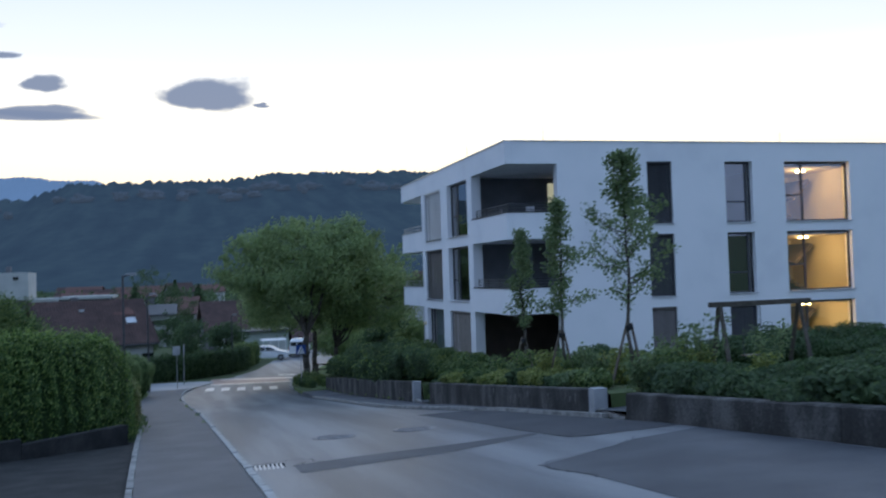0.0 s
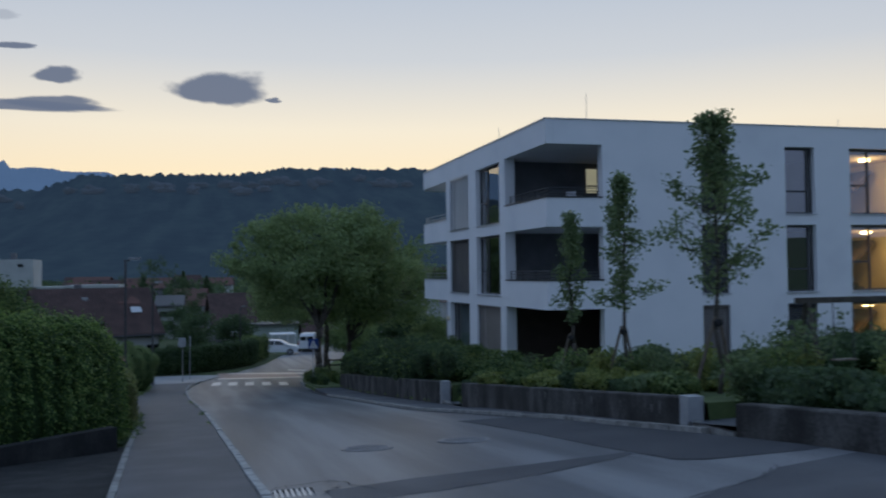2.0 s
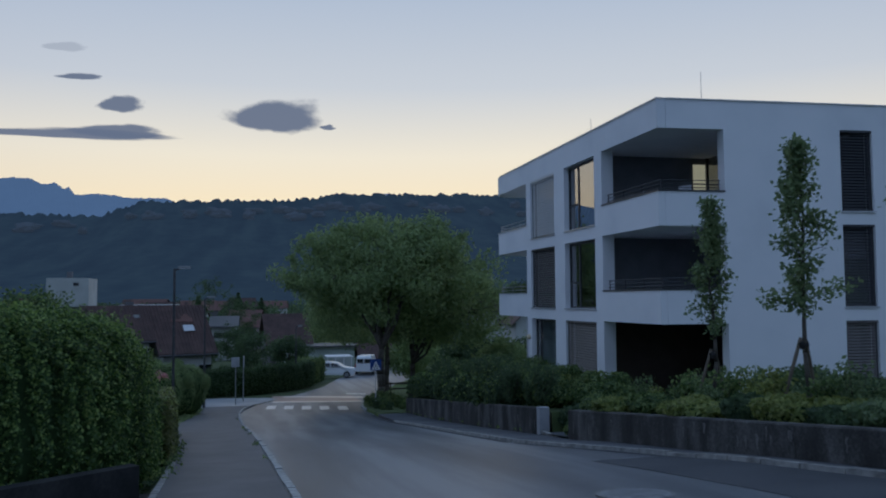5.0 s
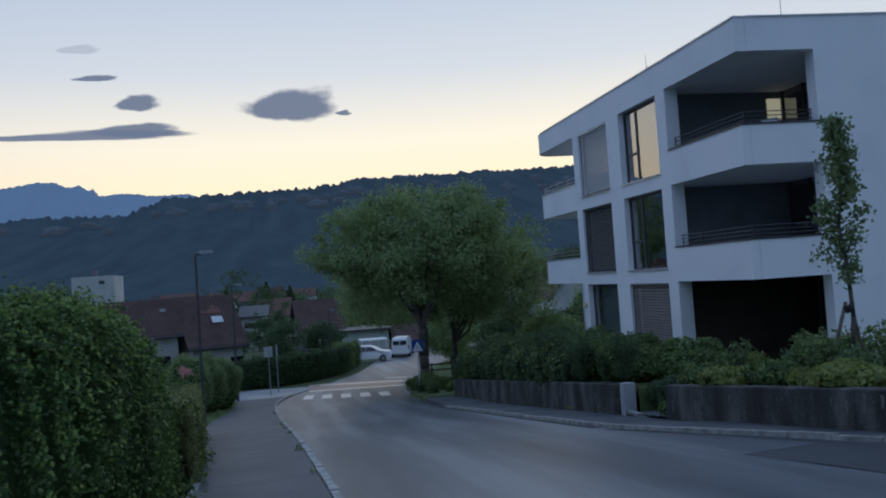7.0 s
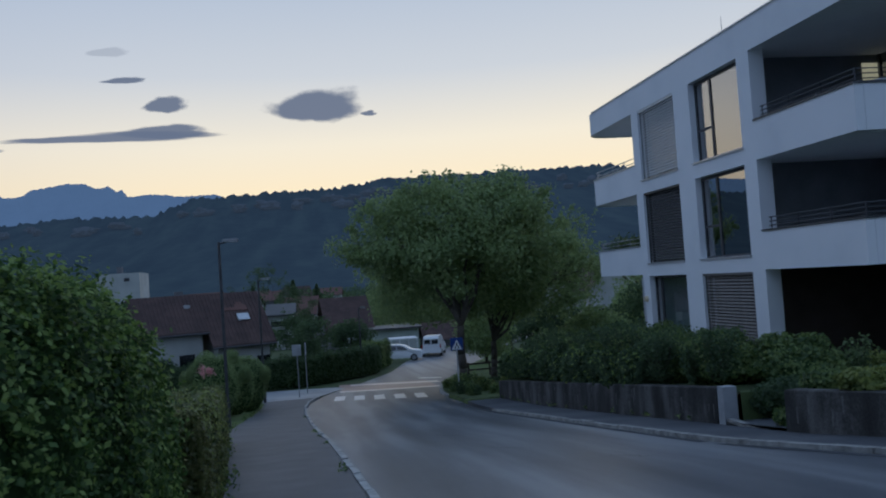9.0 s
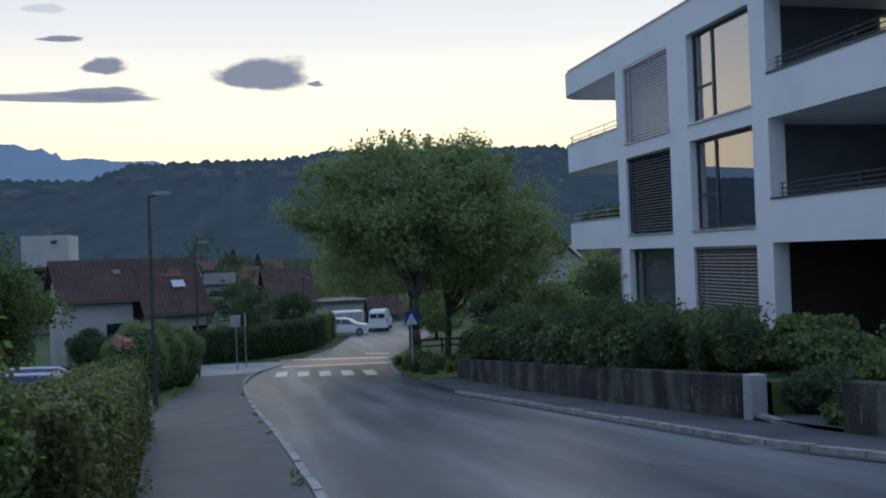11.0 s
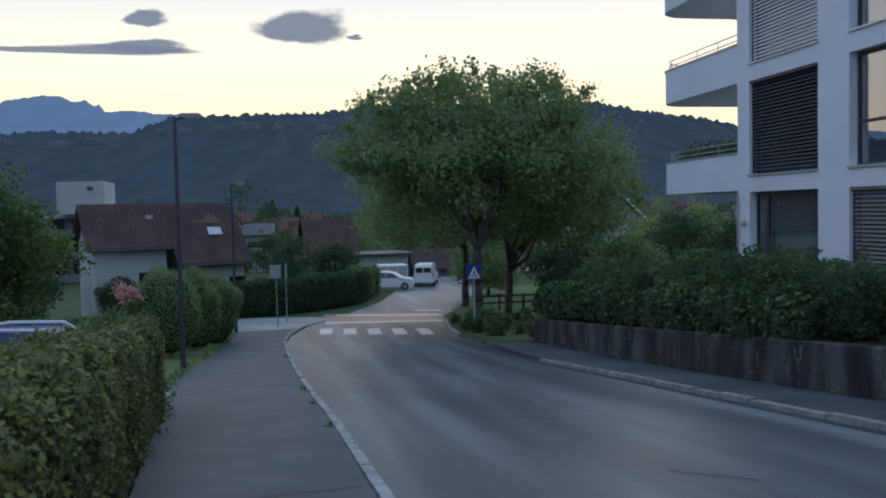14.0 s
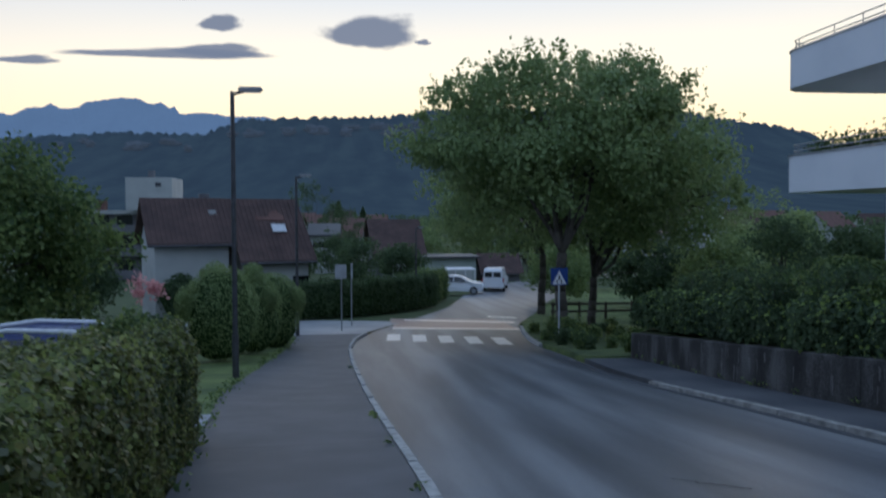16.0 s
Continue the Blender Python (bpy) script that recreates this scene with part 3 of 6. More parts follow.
streaks(15.2, 26.3, 26, 4)

# ---- apartment building ----
flats = thing("apartment_building", "white three storey apartment building with corner balconies", "building")
ROOF, F3, F2, F1 = 6.78, 3.2, 0.3, -2.6
WEST = Matrix(((0, 1, 0, 12.25), (-1, 0, 0, 42.0), (0, 0, 1, 0), (0, 0, 0, 1)))
SOUTH = pose(12.25, 29.85, 0, 0, 0, -3.3)
UA, UB, UL = (42.0 - 41.42, 42.0 - 38.545), (42.0 - 37.46, 42.0 - 34.56), (42.0 - 33.93, 42.0 - 29.85)
LEVELS = [(3.44, 5.88), (0.51, 2.96), (-2.42, 0.05)]
rows = [(0.0, 0, -3.2, UA[0], 0.4, ROOF), (UA[1], 0, -3.2, UB[0], 0.4, ROOF), (UB[1], 0, -3.2, UL[0], 0.43, ROOF)]
for u0, u1 in (UA, UB):
    top = ROOF
    for z0, z1 in LEVELS:
        rows.append((u0, 0, z1, u1, 0.4, top))
        top = z0
    rows.append((u0, 0, -3.2, u1, 0.4, top))
rows += [(UL[0], 0, 5.91, UL[1], 0.28, ROOF), (UL[0], 0, 3.0, UL[1], 0.22, 4.02), (UL[0], 0, 0.10, UL[1], 0.22, 1.10)]
for r in rows:
    part("wall_panel", boxes(r, m=WEST), "plaster", flats)
WIN = [(5.95, 7.05), (9.45, 10.72), (12.25, 15.42)]
LS = [(3.5, 6.0), (0.58, 3.08), (-2.35, 0.15)]
rows = [(0.283, 0, 5.91, 2.11, 0.28, ROOF), (0.223, 0, 3.0, 2.11, 0.22, 4.02), (0.223, 0, 0.10, 2.11, 0.22, 1.10)]
edge = 2.11
for u0, u1 in WIN:
    rows.append((edge, 0, -3.2, u0, 0.4, ROOF))
    top = ROOF
    for z0, z1 in LS:
        rows.append((u0, 0, z1, u1, 0.4, top))
        top = z0
    rows.append((u0, 0, -3.2, u1, 0.4, top))
    edge = u1
rows.append((edge, 0, -3.2, 20.0, 0.4, ROOF))
for r in rows:
    part("wall_panel", boxes(r, m=SOUTH), "plaster", flats)
part("wall_east", boxes((32.0, 28.7, -3.2, 32.3, 42, ROOF)), "plaster", flats)
# Unseen, and closed over the balcony doorway to keep light out of the rooms.
part("wall_north", boxes((12.66, 41.7, -3.2, 32, 42, ROOF)), "plaster", flats)


def round_corner(x0, x1, y0, y1, r, n=10):
    """An outline against the clock whose corner at x0, y1 is rounded."""
    pts = [(x0, y0), (x1, y0), (x1, y1)]
    for i in range(n + 1):
        a = math.pi / 2 + math.pi / 2 * i / n
        pts.append((x0 + r + r * math.cos(a), y1 - r + r * math.sin(a)))
    return pts


S3 = math.sin(radians(3.3))
part("roof", prism(prism(bmesh.new(), [(12.45, 30.0), (32.0, 30.0 - 19.6 * S3), (32.0, 41.9), (12.45, 41.9)], 6.42, 6.70), round_corner(12.25, 20, 42.0, 47.0, 0.9), 5.91, ROOF), "plaster", flats)
trim_w = boxes((-3.95, -0.035, ROOF, UL[1] + 0.02, 0.3, ROOF + 0.035), m=WEST)
box(trim_w, 0.31, -0.035, ROOF, 20, 0.3, ROOF + 0.035, m=SOUTH)
part("roof_trim", trim_w, "sill", flats, "thin metal roof edge")
for z0, z1, what in ((3.0, 4.02, "upper"), (0.10, 1.10, "lower")):
    bal = part("balcony", prism(bmesh.new(), round_corner(12.25, 20, 42.0, 47.0, 0.9), z0, z0 + 0.22), "plaster", flats)
    bm = bmesh.new()
    out, inn = round_corner(12.25, 20, 42.0, 47.0, 0.9)[2:] + [(12.25, 42.0)], round_corner(12.43, 20, 42.0, 46.82, 0.75)[2:] + [(12.43, 42.0)]
    lo = [[bm.verts.new((x, y, z)) for x, y in line] for line, z in ((out, z0 + 0.22), (out, z1), (inn, z1), (inn, z0 + 0.22))]
    for i in range(len(out) - 1):
        for k in range(3):
            bm.faces.new((lo[k][i], lo[k][i + 1], lo[k + 1][i + 1], lo[k + 1][i]))
    part("parapet", bm, "plaster", bal)
    cap, co = bmesh.new(), round_corner(12.22, 20, 42.0, 47.03, 0.92)[2:] + [(12.22, 42.0)]
    ci = round_corner(12.46, 20, 42.0, 46.79, 0.72)[2:] + [(12.46, 42.0)]
    lo = [[cap.verts.new((x, y, z)) for x, y in line] for line, z in ((co, z1 + 0.003), (co, z1 + 0.045), (ci, z1 + 0.045))]
    for i in range(len(co) - 1):
        for k in range(2):
            cap.faces.new((lo[k][i], lo[k][i + 1], lo[k + 1][i + 1], lo[k + 1][i]))
    part("coping", cap, "sill", bal)
    rail = bmesh.new()
    mid = round_corner(12.36, 20, 42.0, 46.89, 0.82)[2:] + [(12.36, 42.0)]
    for h in (0.16, 0.32):
        for a, b in zip(mid[:-1], mid[1:]):
            tube(rail, (*a, z1 + h), (*b, z1 + h), 0.016, n=6)
    for a in (mid[0], mid[1], mid[6], mid[-2], (12.36, 44.4), (12.36, 43.2), (12.36, 42.1)):
        tube(rail, (*a, z1 + 0.03), (*a, z1 + 0.32), 0.014, n=6)
    part("railing", rail, "steel", bal)

# loggia at the corner: floors, back walls and thin rails
for z in (3.0, 0.10):
    part("loggia_floor", boxes((12.47, 30.2, z + 0.005, 17.0, 35.0, z + 0.2)), "plaster", flats)
part("loggia_ceiling", boxes((12.53, 30.2, 5.95, 17.0, 35.0, 6.2)), "plaster", flats)
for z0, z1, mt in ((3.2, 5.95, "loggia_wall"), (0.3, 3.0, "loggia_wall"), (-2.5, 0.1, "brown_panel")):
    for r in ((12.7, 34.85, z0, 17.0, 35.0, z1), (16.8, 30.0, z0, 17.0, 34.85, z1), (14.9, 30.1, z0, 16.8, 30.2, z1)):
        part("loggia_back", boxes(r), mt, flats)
    for k in range(4):
        part("glass_door", (lambda bm: (bm.faces.new([bm.verts.new(p) for p in ((16.77, 34.7 - 1.1 * k, z0 + 0.1), (16.77, 33.7 - 1.1 * k, z0 + 0.1), (16.77, 33.7 - 1.1 * k, z1 - 0.2), (16.77, 34.7 - 1.1 * k, z1 - 0.2))]), bm)[1])(bmesh.new()), "pane", flats)
    for k in range(4):
        part("door_frame", boxes((16.72, 34.72 - 1.1 * k, z0, 16.79, 34.80 - 1.1 * k, z1)), "frame", flats)
# Emissive panel added for a pale bright patch; no lamp known behind it.
lit = part("glow_panel", boxes((16.25, 34.815, 4.72, 16.74, 34.845, 5.72)), "glow_patch", flats, "small glowing panel added for a pale yellow bright patch")
part("mullion", boxes((16.25, 34.80, 4.98, 16.74, 34.814, 5.03)), "frame", lit)
for z in (4.02, 1.10):
    part("coping", boxes((UL[0] + 0.003, -0.03, z + 0.002, UL[1] + 0.03, 0.25, z + 0.05), m=WEST), "steel_dark", flats)
    part("coping", boxes((0.26, -0.03, z + 0.002, 2.107, 0.25, z + 0.05), m=SOUTH), "steel_dark", flats)
    rail = bmesh.new()
    for h in (0.14, 0.25, 0.36):
        tube(rail, (12.4, 33.8, z + h), (12.4, 30.0, z + h), 0.014, n=6)
        tube(rail, (12.4, 30.0, z + h), (14.3, 29.9, z + h), 0.014, n=6)
    for y in (33.7, 32.5, 31.2, 30.0):
        tube(rail, (12.4, y, z + 0.04), (12.4, y, z + 0.38), 0.016, n=6)
    tube(rail, (14.25, 29.9, z + 0.04), (14.25, 29.9, z + 0.38), 0.016, n=6)
    part("railing", rail, "steel_dark", flats)

# floors and inner walls, so that the rooms are closed; near-black colour stands in for unlit rooms
for z in (F3, F2, F1):
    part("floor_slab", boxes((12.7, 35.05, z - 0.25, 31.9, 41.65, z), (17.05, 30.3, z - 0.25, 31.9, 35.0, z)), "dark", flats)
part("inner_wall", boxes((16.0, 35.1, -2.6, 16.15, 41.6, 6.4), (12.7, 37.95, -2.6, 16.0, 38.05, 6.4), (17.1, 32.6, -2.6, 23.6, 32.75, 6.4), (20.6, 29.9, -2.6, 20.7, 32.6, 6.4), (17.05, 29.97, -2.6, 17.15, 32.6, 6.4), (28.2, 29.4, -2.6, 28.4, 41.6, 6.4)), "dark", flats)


def window(f, u0, u1, z0, z1, posts, kind, recess=0.2, rails=(), coat="pane"):
    """A window in an opening of the wall with frame f: frame bars, panes, a sill, and a blind or curtain."""
    w = part("window", boxes((u0, recess, z0, u0 + 0.06, recess + 0.07, z1), (u1 - 0.06, recess, z0, u1, recess + 0.07, z1), (u0 + 0.06, recess, z0, u1 - 0.06, recess + 0.07, z0 + 0.06), (u0 + 0.06, recess, z1 - 0.09, u1 - 0.06, recess + 0.07, z1), m=f), "frame", flats)
    for p in posts:
        part("mullion", boxes((p - 0.045, recess + 0.003, z0 + 0.06, p + 0.045, recess + 0.066, z1 - 0.09), m=f), "frame", w)
    for a, b, z in rails:
        part("transom", boxes((a, recess + 0.005, z - 0.035, b, recess + 0.064, z + 0.035), m=f), "frame", w)
    cuts = [u0 + 0.06, *posts, u1 - 0.06]
    for a, b in zip(cuts[:-1], cuts[1:]):
        bm = bmesh.new()
        bm.faces.new([bm.verts.new(f @ Vector(p)) for p in ((a, recess + 0.035, z0 + 0.06), (b, recess + 0.035, z0 + 0.06), (b, recess + 0.035, z1 - 0.09), (a, recess + 0.035, z1 - 0.09))])
        part("pane", bm, coat, w).visible_shadow = False
    part("sill", boxes((u0 - 0.03, -0.05, z0 - 0.045, u1 + 0.03, recess - 0.002, z0 - 0.004), m=f), "sill", w)
    if kind in ("slat_light", "slat_dark", "slat_brown"):
        n = int((z1 - z0 - 0.1) / 0.092)
        me = None
        for k in range(n):
            z = z1 - 0.12 - 0.092 * k
            if me is None:
                tilt = Matrix.Translation((0, 0.095, 0)) @ Matrix.Rotation(radians(54), 4, "X")
                o = part("slat", boxes((u0 + 0.05, -0.04, -0.003, u1 - 0.05, 0.04, 0.003), m=f @ tilt), kind, w)
                me = o.data
            else:
                o = new("slat", me)
                o.parent = w
            o.location = (0, 0, z)
        part("blind_box", boxes((u0 + 0.01, 0.02, z1 - 0.07, u1 - 0.01, 0.15, z1 - 0.004), m=f), kind, w)
        for p in (u0 + 0.02, u1 - 0.05):
            part("guide_rail", boxes((p, 0.08, z0, p + 0.03, 0.12, z1 - 0.07), m=f), "frame", w)
    if kind == "curtain":
        bm = bmesh.new()
        n = 60
        vs = [[bm.verts.new(f @ Vector((u0 + (u1 - u0) * (0.04 + 0.74 * i / n), recess + 0.25 + 0.05 * math.sin(i * 1.3), z))) for z in (z0, z1)] for i in range(n + 1)]
        for a, b in zip(vs[:-1], vs[1:]):
            bm.faces.new((a[0], b[0], b[1], a[1]))
        part("curtain", bm, "curtain", w, "grey green curtain", True)
    return w


A, B = UA, UB
window(WEST, *A, *LEVELS[0], [], "slat_light")
window(WEST, *A, *LEVELS[1], [], "slat_dark")
window(WEST, *A, *LEVELS[2], [A[0] + 0.5], "curtain")
for z0, z1 in LEVELS[:2]:
    window(WEST, *B, z0, z1, [B[0] + 0.95], "", rails=[(B[0] + 0.06, B[0] + 0.95, z0 + 0.95)], coat="pane_coated")
window(WEST, *B, *LEVELS[2], [], "slat_brown")
for (u0, u1), kinds in zip(WIN[:2], (("slat_dark", "slat_dark", "slat_brown"), ("", "", "slat_dark"))):
    for (z0, z1), k in zip(LS, kinds):
        window(SOUTH, u0, u1, z0, z1, [u1 - 0.2] if not k else [], k, rails=[(u0 + 0.06, u1 - 0.2, z0 + 0.85)] if not k else ())
u0, u1 = WIN[2]
for z0, z1 in LS:
    window(SOUTH, u0, u1, z0, z1, [u0 + 0.95], "", rails=[(u0 + 0.06, u0 + 0.95, z0 + 1.1)])

# lit stairwell behind the wide windows
for (z0, z1), fl in zip(LS, (F3, F2, F1)):
    m = SOUTH
    part("stairwell_wall", boxes((u0 - 0.35, 0.42, fl, u0 - 0.2, 4.4, fl + 2.65), (u1 + 0.15, 0.42, fl, u1 + 0.3, 4.4, fl + 2.65), (u0 - 0.2, 4.25, fl, u1 + 0.15, 4.4, fl + 2.65), (u0 - 0.2, 0.42, fl + 2.6, u1 + 0.15, 4.25, fl + 2.65), (u0 - 0.2, 0.42, fl + 0.003, u1 + 0.15, 4.25, fl + 0.03), (u0 + 1.25, 2.2, fl, u0 + 1.37, 4.25, fl + 2.6), m=m), "cream", flats)
    bm = bmesh.new()
    for k in range(9):
        box(bm, u1 - 0.2 - 0.26 * (k + 1), 2.6, fl + 0.03 + 0.17 * k, u1 - 0.2 - 0.26 * k, 3.9, fl + 0.03 + 0.17 * (k + 1), m=m)
    part("stair_flight", bm, "brown_panel", flats)
    part("stair_underside", prism(bmesh.new(), [(0, 0), (1.25, 0), (1.25, 0.16), (0, 0.16)], 0, 1.9), "brown_panel", flats).matrix_basis = m @ pose(u1 - 1.15, 3.0, fl + 1.35, 90, 0, 0) @ pose(0, 0, -1.1, 0, 0, 42)
    lamp_at = m @ Vector((u0 + 1.75, 1.3, fl + 2.5))
    bm = bmesh.new()
    prism(bm, [(0.19 * math.cos(2 * math.pi * i / 20) + lamp_at.x, 0.19 * math.sin(2 * math.pi * i / 20) + lamp_at.y) for i in range(20)], lamp_at.z, lamp_at.z + 0.09)
    part("ceiling_lamp", bm, "lamp", flats, "round glowing ceiling lamp")
    ld = bpy.data.lights.new("stairwell_light", "POINT")
    ld.energy, ld.color, ld.shadow_soft_size = 42, (1.0, 0.70, 0.36), 0.15
    new("stairwell_light", ld).location = lamp_at - Vector((0, 0, 0.15))
for x, y, h in ((14.4, 31.0, 1.25), (13.0, 36.5, 0.9), (27.5, 33.0, 1.2)):
    part("roof_rod", tubes((((x, y, 6.6)), (x, y, 6.75 + h), 0.012, 0.008)), "steel", flats)

for i, y in enumerate((42.6, 43.4, 44.1, 44.8, 45.5)):
    pot = thing("planter", "grey planter with trailing green plants on the balcony", "planter", 12.75, y, 0.32, group="balcony planters")
    part("pot", boxes((-0.17, -0.3, 0, 0.17, 0.3, 0.62)), "render_grey", pot)
    rp = np.random.default_rng(500 + i)
    q = np.stack([rp.normal(0, 0.16, 420), rp.normal(0, 0.26, 420), 0.78 + 0.3 * np.abs(rp.normal(0, 0.7, 420))], 1)
    PLANTERS.append((q, pot, i))

part("wall_lamp", tubes(((12.235, 41.7, -0.75), (12.12, 41.7, -0.75), 0.11, 0.08), n=14), "cream", flats, "small oval wall lamp, unlit")
part("downpipe", tubes(((12.2, 41.93, -2.6), (12.2, 41.93, -0.0), 0.03)), "sill", flats)
table = thing("balcony_table", "small round table with chairs on the corner balcony", "table", 13.7, 31.6, 3.21)
part("top", tubes(((0, 0, 0.70), (0, 0, 0.74), 0.45), n=20), "sign_white", table)
part("stem", tubes(((0, 0, 0), (0, 0, 0.70), 0.04)), "steel_dark", table)
for k, (dx, dy) in enumerate(((0.75, 0.2), (-0.55, 0.55), (0.1, -0.75))):
    ch = thing("balcony_chair", "grey metal chair beside the balcony table", "chair", 13.7 + dx, 31.6 + dy, 3.21, 60 * k, group="balcony chairs")
    part("seat", boxes((-0.22, -0.22, 0.43, 0.22, 0.22, 0.46)), "steel", ch)
    part("backrest", boxes((-0.22, 0.19, 0.46, 0.22, 0.22, 1.12)), "steel", ch)
    for px in (-0.2, 0.2):
        for py in (-0.2, 0.2):
            part("leg", tubes(((px, py, 0), (px, py, 0.43), 0.014)), "steel", ch)
gc = thing("garden_chair", "white garden chair before the ground floor window", "chair", 11.6, 39.6, lawn(11.6, 39.6), 30)
part("seat", boxes((-0.22, -0.22, 0.40, 0.22, 0.22, 0.44)), "sign_white", gc)
part("backrest", boxes((-0.22, 0.19, 0.44, 0.22, 0.22, 0.95)), "sign_white", gc)
for px in (-0.2, 0.2):
    for py in (-0.2, 0.2):
        part("leg", tubes(((px, py, 0), (px, py, 0.42), 0.018)), "sign_white", gc)

# ---- planting ----


def lump(center, radii, seed, n=3, rough=0.25):
    """An uneven rounded body."""
    bm = bmesh.new()
    bmesh.ops.create_icosphere(bm, subdivisions=n, radius=1.0)
    c, r = Vector(center), Vector(radii)
    for v in bm.verts:
        k = 1 + rough * noise.noise(v.co * 1.7 + Vector((seed * 7.1, seed * 3.3, 0)))
        v.co = Vector((c.x + v.co.x * r.x * k, c.y + v.co.y * r.y * k, c.z + v.co.z * r.z * k))
    return bm


def ball_points(rng, k, center, radii, shell=0.35):
    d = rng.normal(size=(k, 3))
    d /= np.linalg.norm(d, axis=1)[:, None]
    return np.asarray(center) + d * np.asarray(radii) * (1 - shell * rng.random((k, 1)) ** 1.5), d


def bush(name, label, category, x, y, z, radii, mat, seed, n=2600, size=0.09, lobes=7, group=""):
    """A shrub: a few rounded lobes covered in leaves over a body coloured dark as shade."""
    rng = np.random.default_rng(seed)
    ob = thing(name, label, category, x, y, z, group=group)
    R = np.asarray(radii)
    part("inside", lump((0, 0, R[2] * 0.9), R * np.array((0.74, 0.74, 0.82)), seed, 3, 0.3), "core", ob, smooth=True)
    pts, nor = ball_points(rng, n // 2, (0, 0, R[2]), R * 0.95, 0.25)
    ps, ns = [pts], [nor]
    for i in range(lobes):
        d = rng.normal(size=3)
        d[2] = abs(d[2]) * 0.9
        d /= np.linalg.norm(d)
        q, m = ball_points(rng, n // (2 * lobes), (0, 0, R[2]) + d * R * 0.78, R * rng.uniform(0.28, 0.42), 0.5)
        ps.append(q)
        ns.append(m)
    p, m = np.concatenate(ps), np.concatenate(ns)
    keep = p[:, 2] > 0.02
    tagged(leaves("foliage", p[keep], size, mat, ob, seed + 1, m[keep]))
    return ob


def hedge(name, label, line, half, height, mat, seed, n, size, p=4.0, base=None, wave=0.05, tips=0.0, fresh="leaf_tip"):
    """A clipped hedge along a line of (x, y): a rounded section, leaves all over, an inside coloured dark as shade."""
    rng = np.random.default_rng(seed)
    line = np.asarray(line, float)
    height = np.interp(np.linspace(0, 1, 40), np.linspace(0, 1, len(height)), height) if np.ndim(height) else height
    for _ in range(3):
        line = np.concatenate([line[:1]] + [[0.75 * a + 0.25 * b, 0.25 * a + 0.75 * b] for a, b in zip(line[:-1], line[1:])] + [line[-1:]])
    seg = np.linalg.norm(np.diff(line, axis=0), axis=1)
    cum = np.r_[0, np.cumsum(seg)]
    base = base or (lambda x, y: lift(x, y))
    ob = thing(name, label, "hedge")

    def at(s):
        x, y = np.interp(s, cum, line[:, 0]), np.interp(s, cum, line[:, 1])
        i = np.clip(np.searchsorted(cum, s) - 1, 0, len(seg) - 1)
        d = (line[i + 1] - line[i]) / seg[i][..., None]
        return x, y, d

    def place(s, a, k):
        x, y, d = at(s)
        cx, sz = np.sign(np.cos(a)) * np.abs(np.cos(a)) ** (2 / p), np.abs(np.sin(a)) ** (2 / p)
        hh = np.interp(s / cum[-1], np.linspace(0, 1, 40), height) if np.ndim(height) else height
        wob = 1 + wave * np.sin(s * 2.1 + seed) + wave * np.sin(s * 5.3 + 2 * a)
        off = cx * half * k * wob
        zb = np.array([base(u, v) for u, v in zip(x, y)])
        pts = np.stack([x + d[:, 1] * off, y - d[:, 0] * off, zb + sz * hh * k * wob], 1)
        nor = np.stack([d[:, 1] * np.cos(a), -d[:, 0] * np.cos(a), np.sin(a)], 1)
        return pts, nor

    s, a = rng.random(n) * cum[-1], rng.uniform(0.0, math.pi, n)
    flat = rng.random(n) < 0.5
    a = np.where(flat, np.where(rng.random(n) < 0.5, np.arcsin(rng.random(n) ** (p / 2)), math.pi - np.arcsin(rng.random(n) ** (p / 2))), a)
    pts, nor = place(s, a, 1 - 0.10 * rng.random(n) + 0.03 * rng.normal(size=n))
    wav = 0.05 * np.sin(7.3 * pts[:, 0] + 4.1 * pts[:, 2] + seed) * np.sin(5.9 * pts[:, 1] - 6.7 * pts[:, 2]) + 0.035 * np.sin(13.1 * pts[:, 0] - 9.7 * pts[:, 1] + 8.3 * pts[:, 2]) + 0.03 * np.sin(3.1 * pts[:, 0] + 17.9 * pts[:, 2] + 11.0 * pts[:, 1])
    pts = pts + nor * (wav * min(1.0, half))[:, None] + 0.02 * rng.normal(size=pts.shape)
    m = n // 10
    ends_s, ends_a = np.where(rng.random(m) < 0.5, 0.0, cum[-1]), rng.uniform(0, math.pi, m)
    ep, _ = place(ends_s, ends_a, np.sqrt(rng.random(m)))
    _, _, d = at(ends_s)
    en = np.stack([d[:, 0], d[:, 1], 0 * d[:, 0]], 1) * np.where(ends_s > 0, 1, -1)[:, None]
    ep = ep + en * rng.uniform(-0.05, 0.12, (m, 1))
    leaves("foliage", np.concatenate([pts, ep]), size, mat, ob, seed, np.concatenate([nor, en]))
    # Lighter leaves, thickest on upward faces: young growth plus top light in colour.
    if tips:
        up = np.flatnonzero(rng.random(n) < tips * (0.16 + 0.84 * np.clip(nor[:, 2], 0, 1) ** 2))
        leaves("new_growth", pts[up] + nor[up] * 0.035, size * 0.95, fresh, ob, seed + 2, nor[up])
    ss, aa = np.linspace(0.08, cum[-1] - 0.08, max(4, int(cum[-1] * 2))), np.linspace(0, math.pi, 13)
    grid = [place(np.full(13, q), aa, np.full(13, 0.88))[0] for q in ss]
    v = np.concatenate(grid)
    f = [(i * 13 + j, i * 13 + j + 1, (i + 1) * 13 + j + 1, (i + 1) * 13 + j) for i in range(len(ss) - 1) for j in range(12)]
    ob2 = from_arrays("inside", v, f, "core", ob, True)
    bm = bmesh.new()
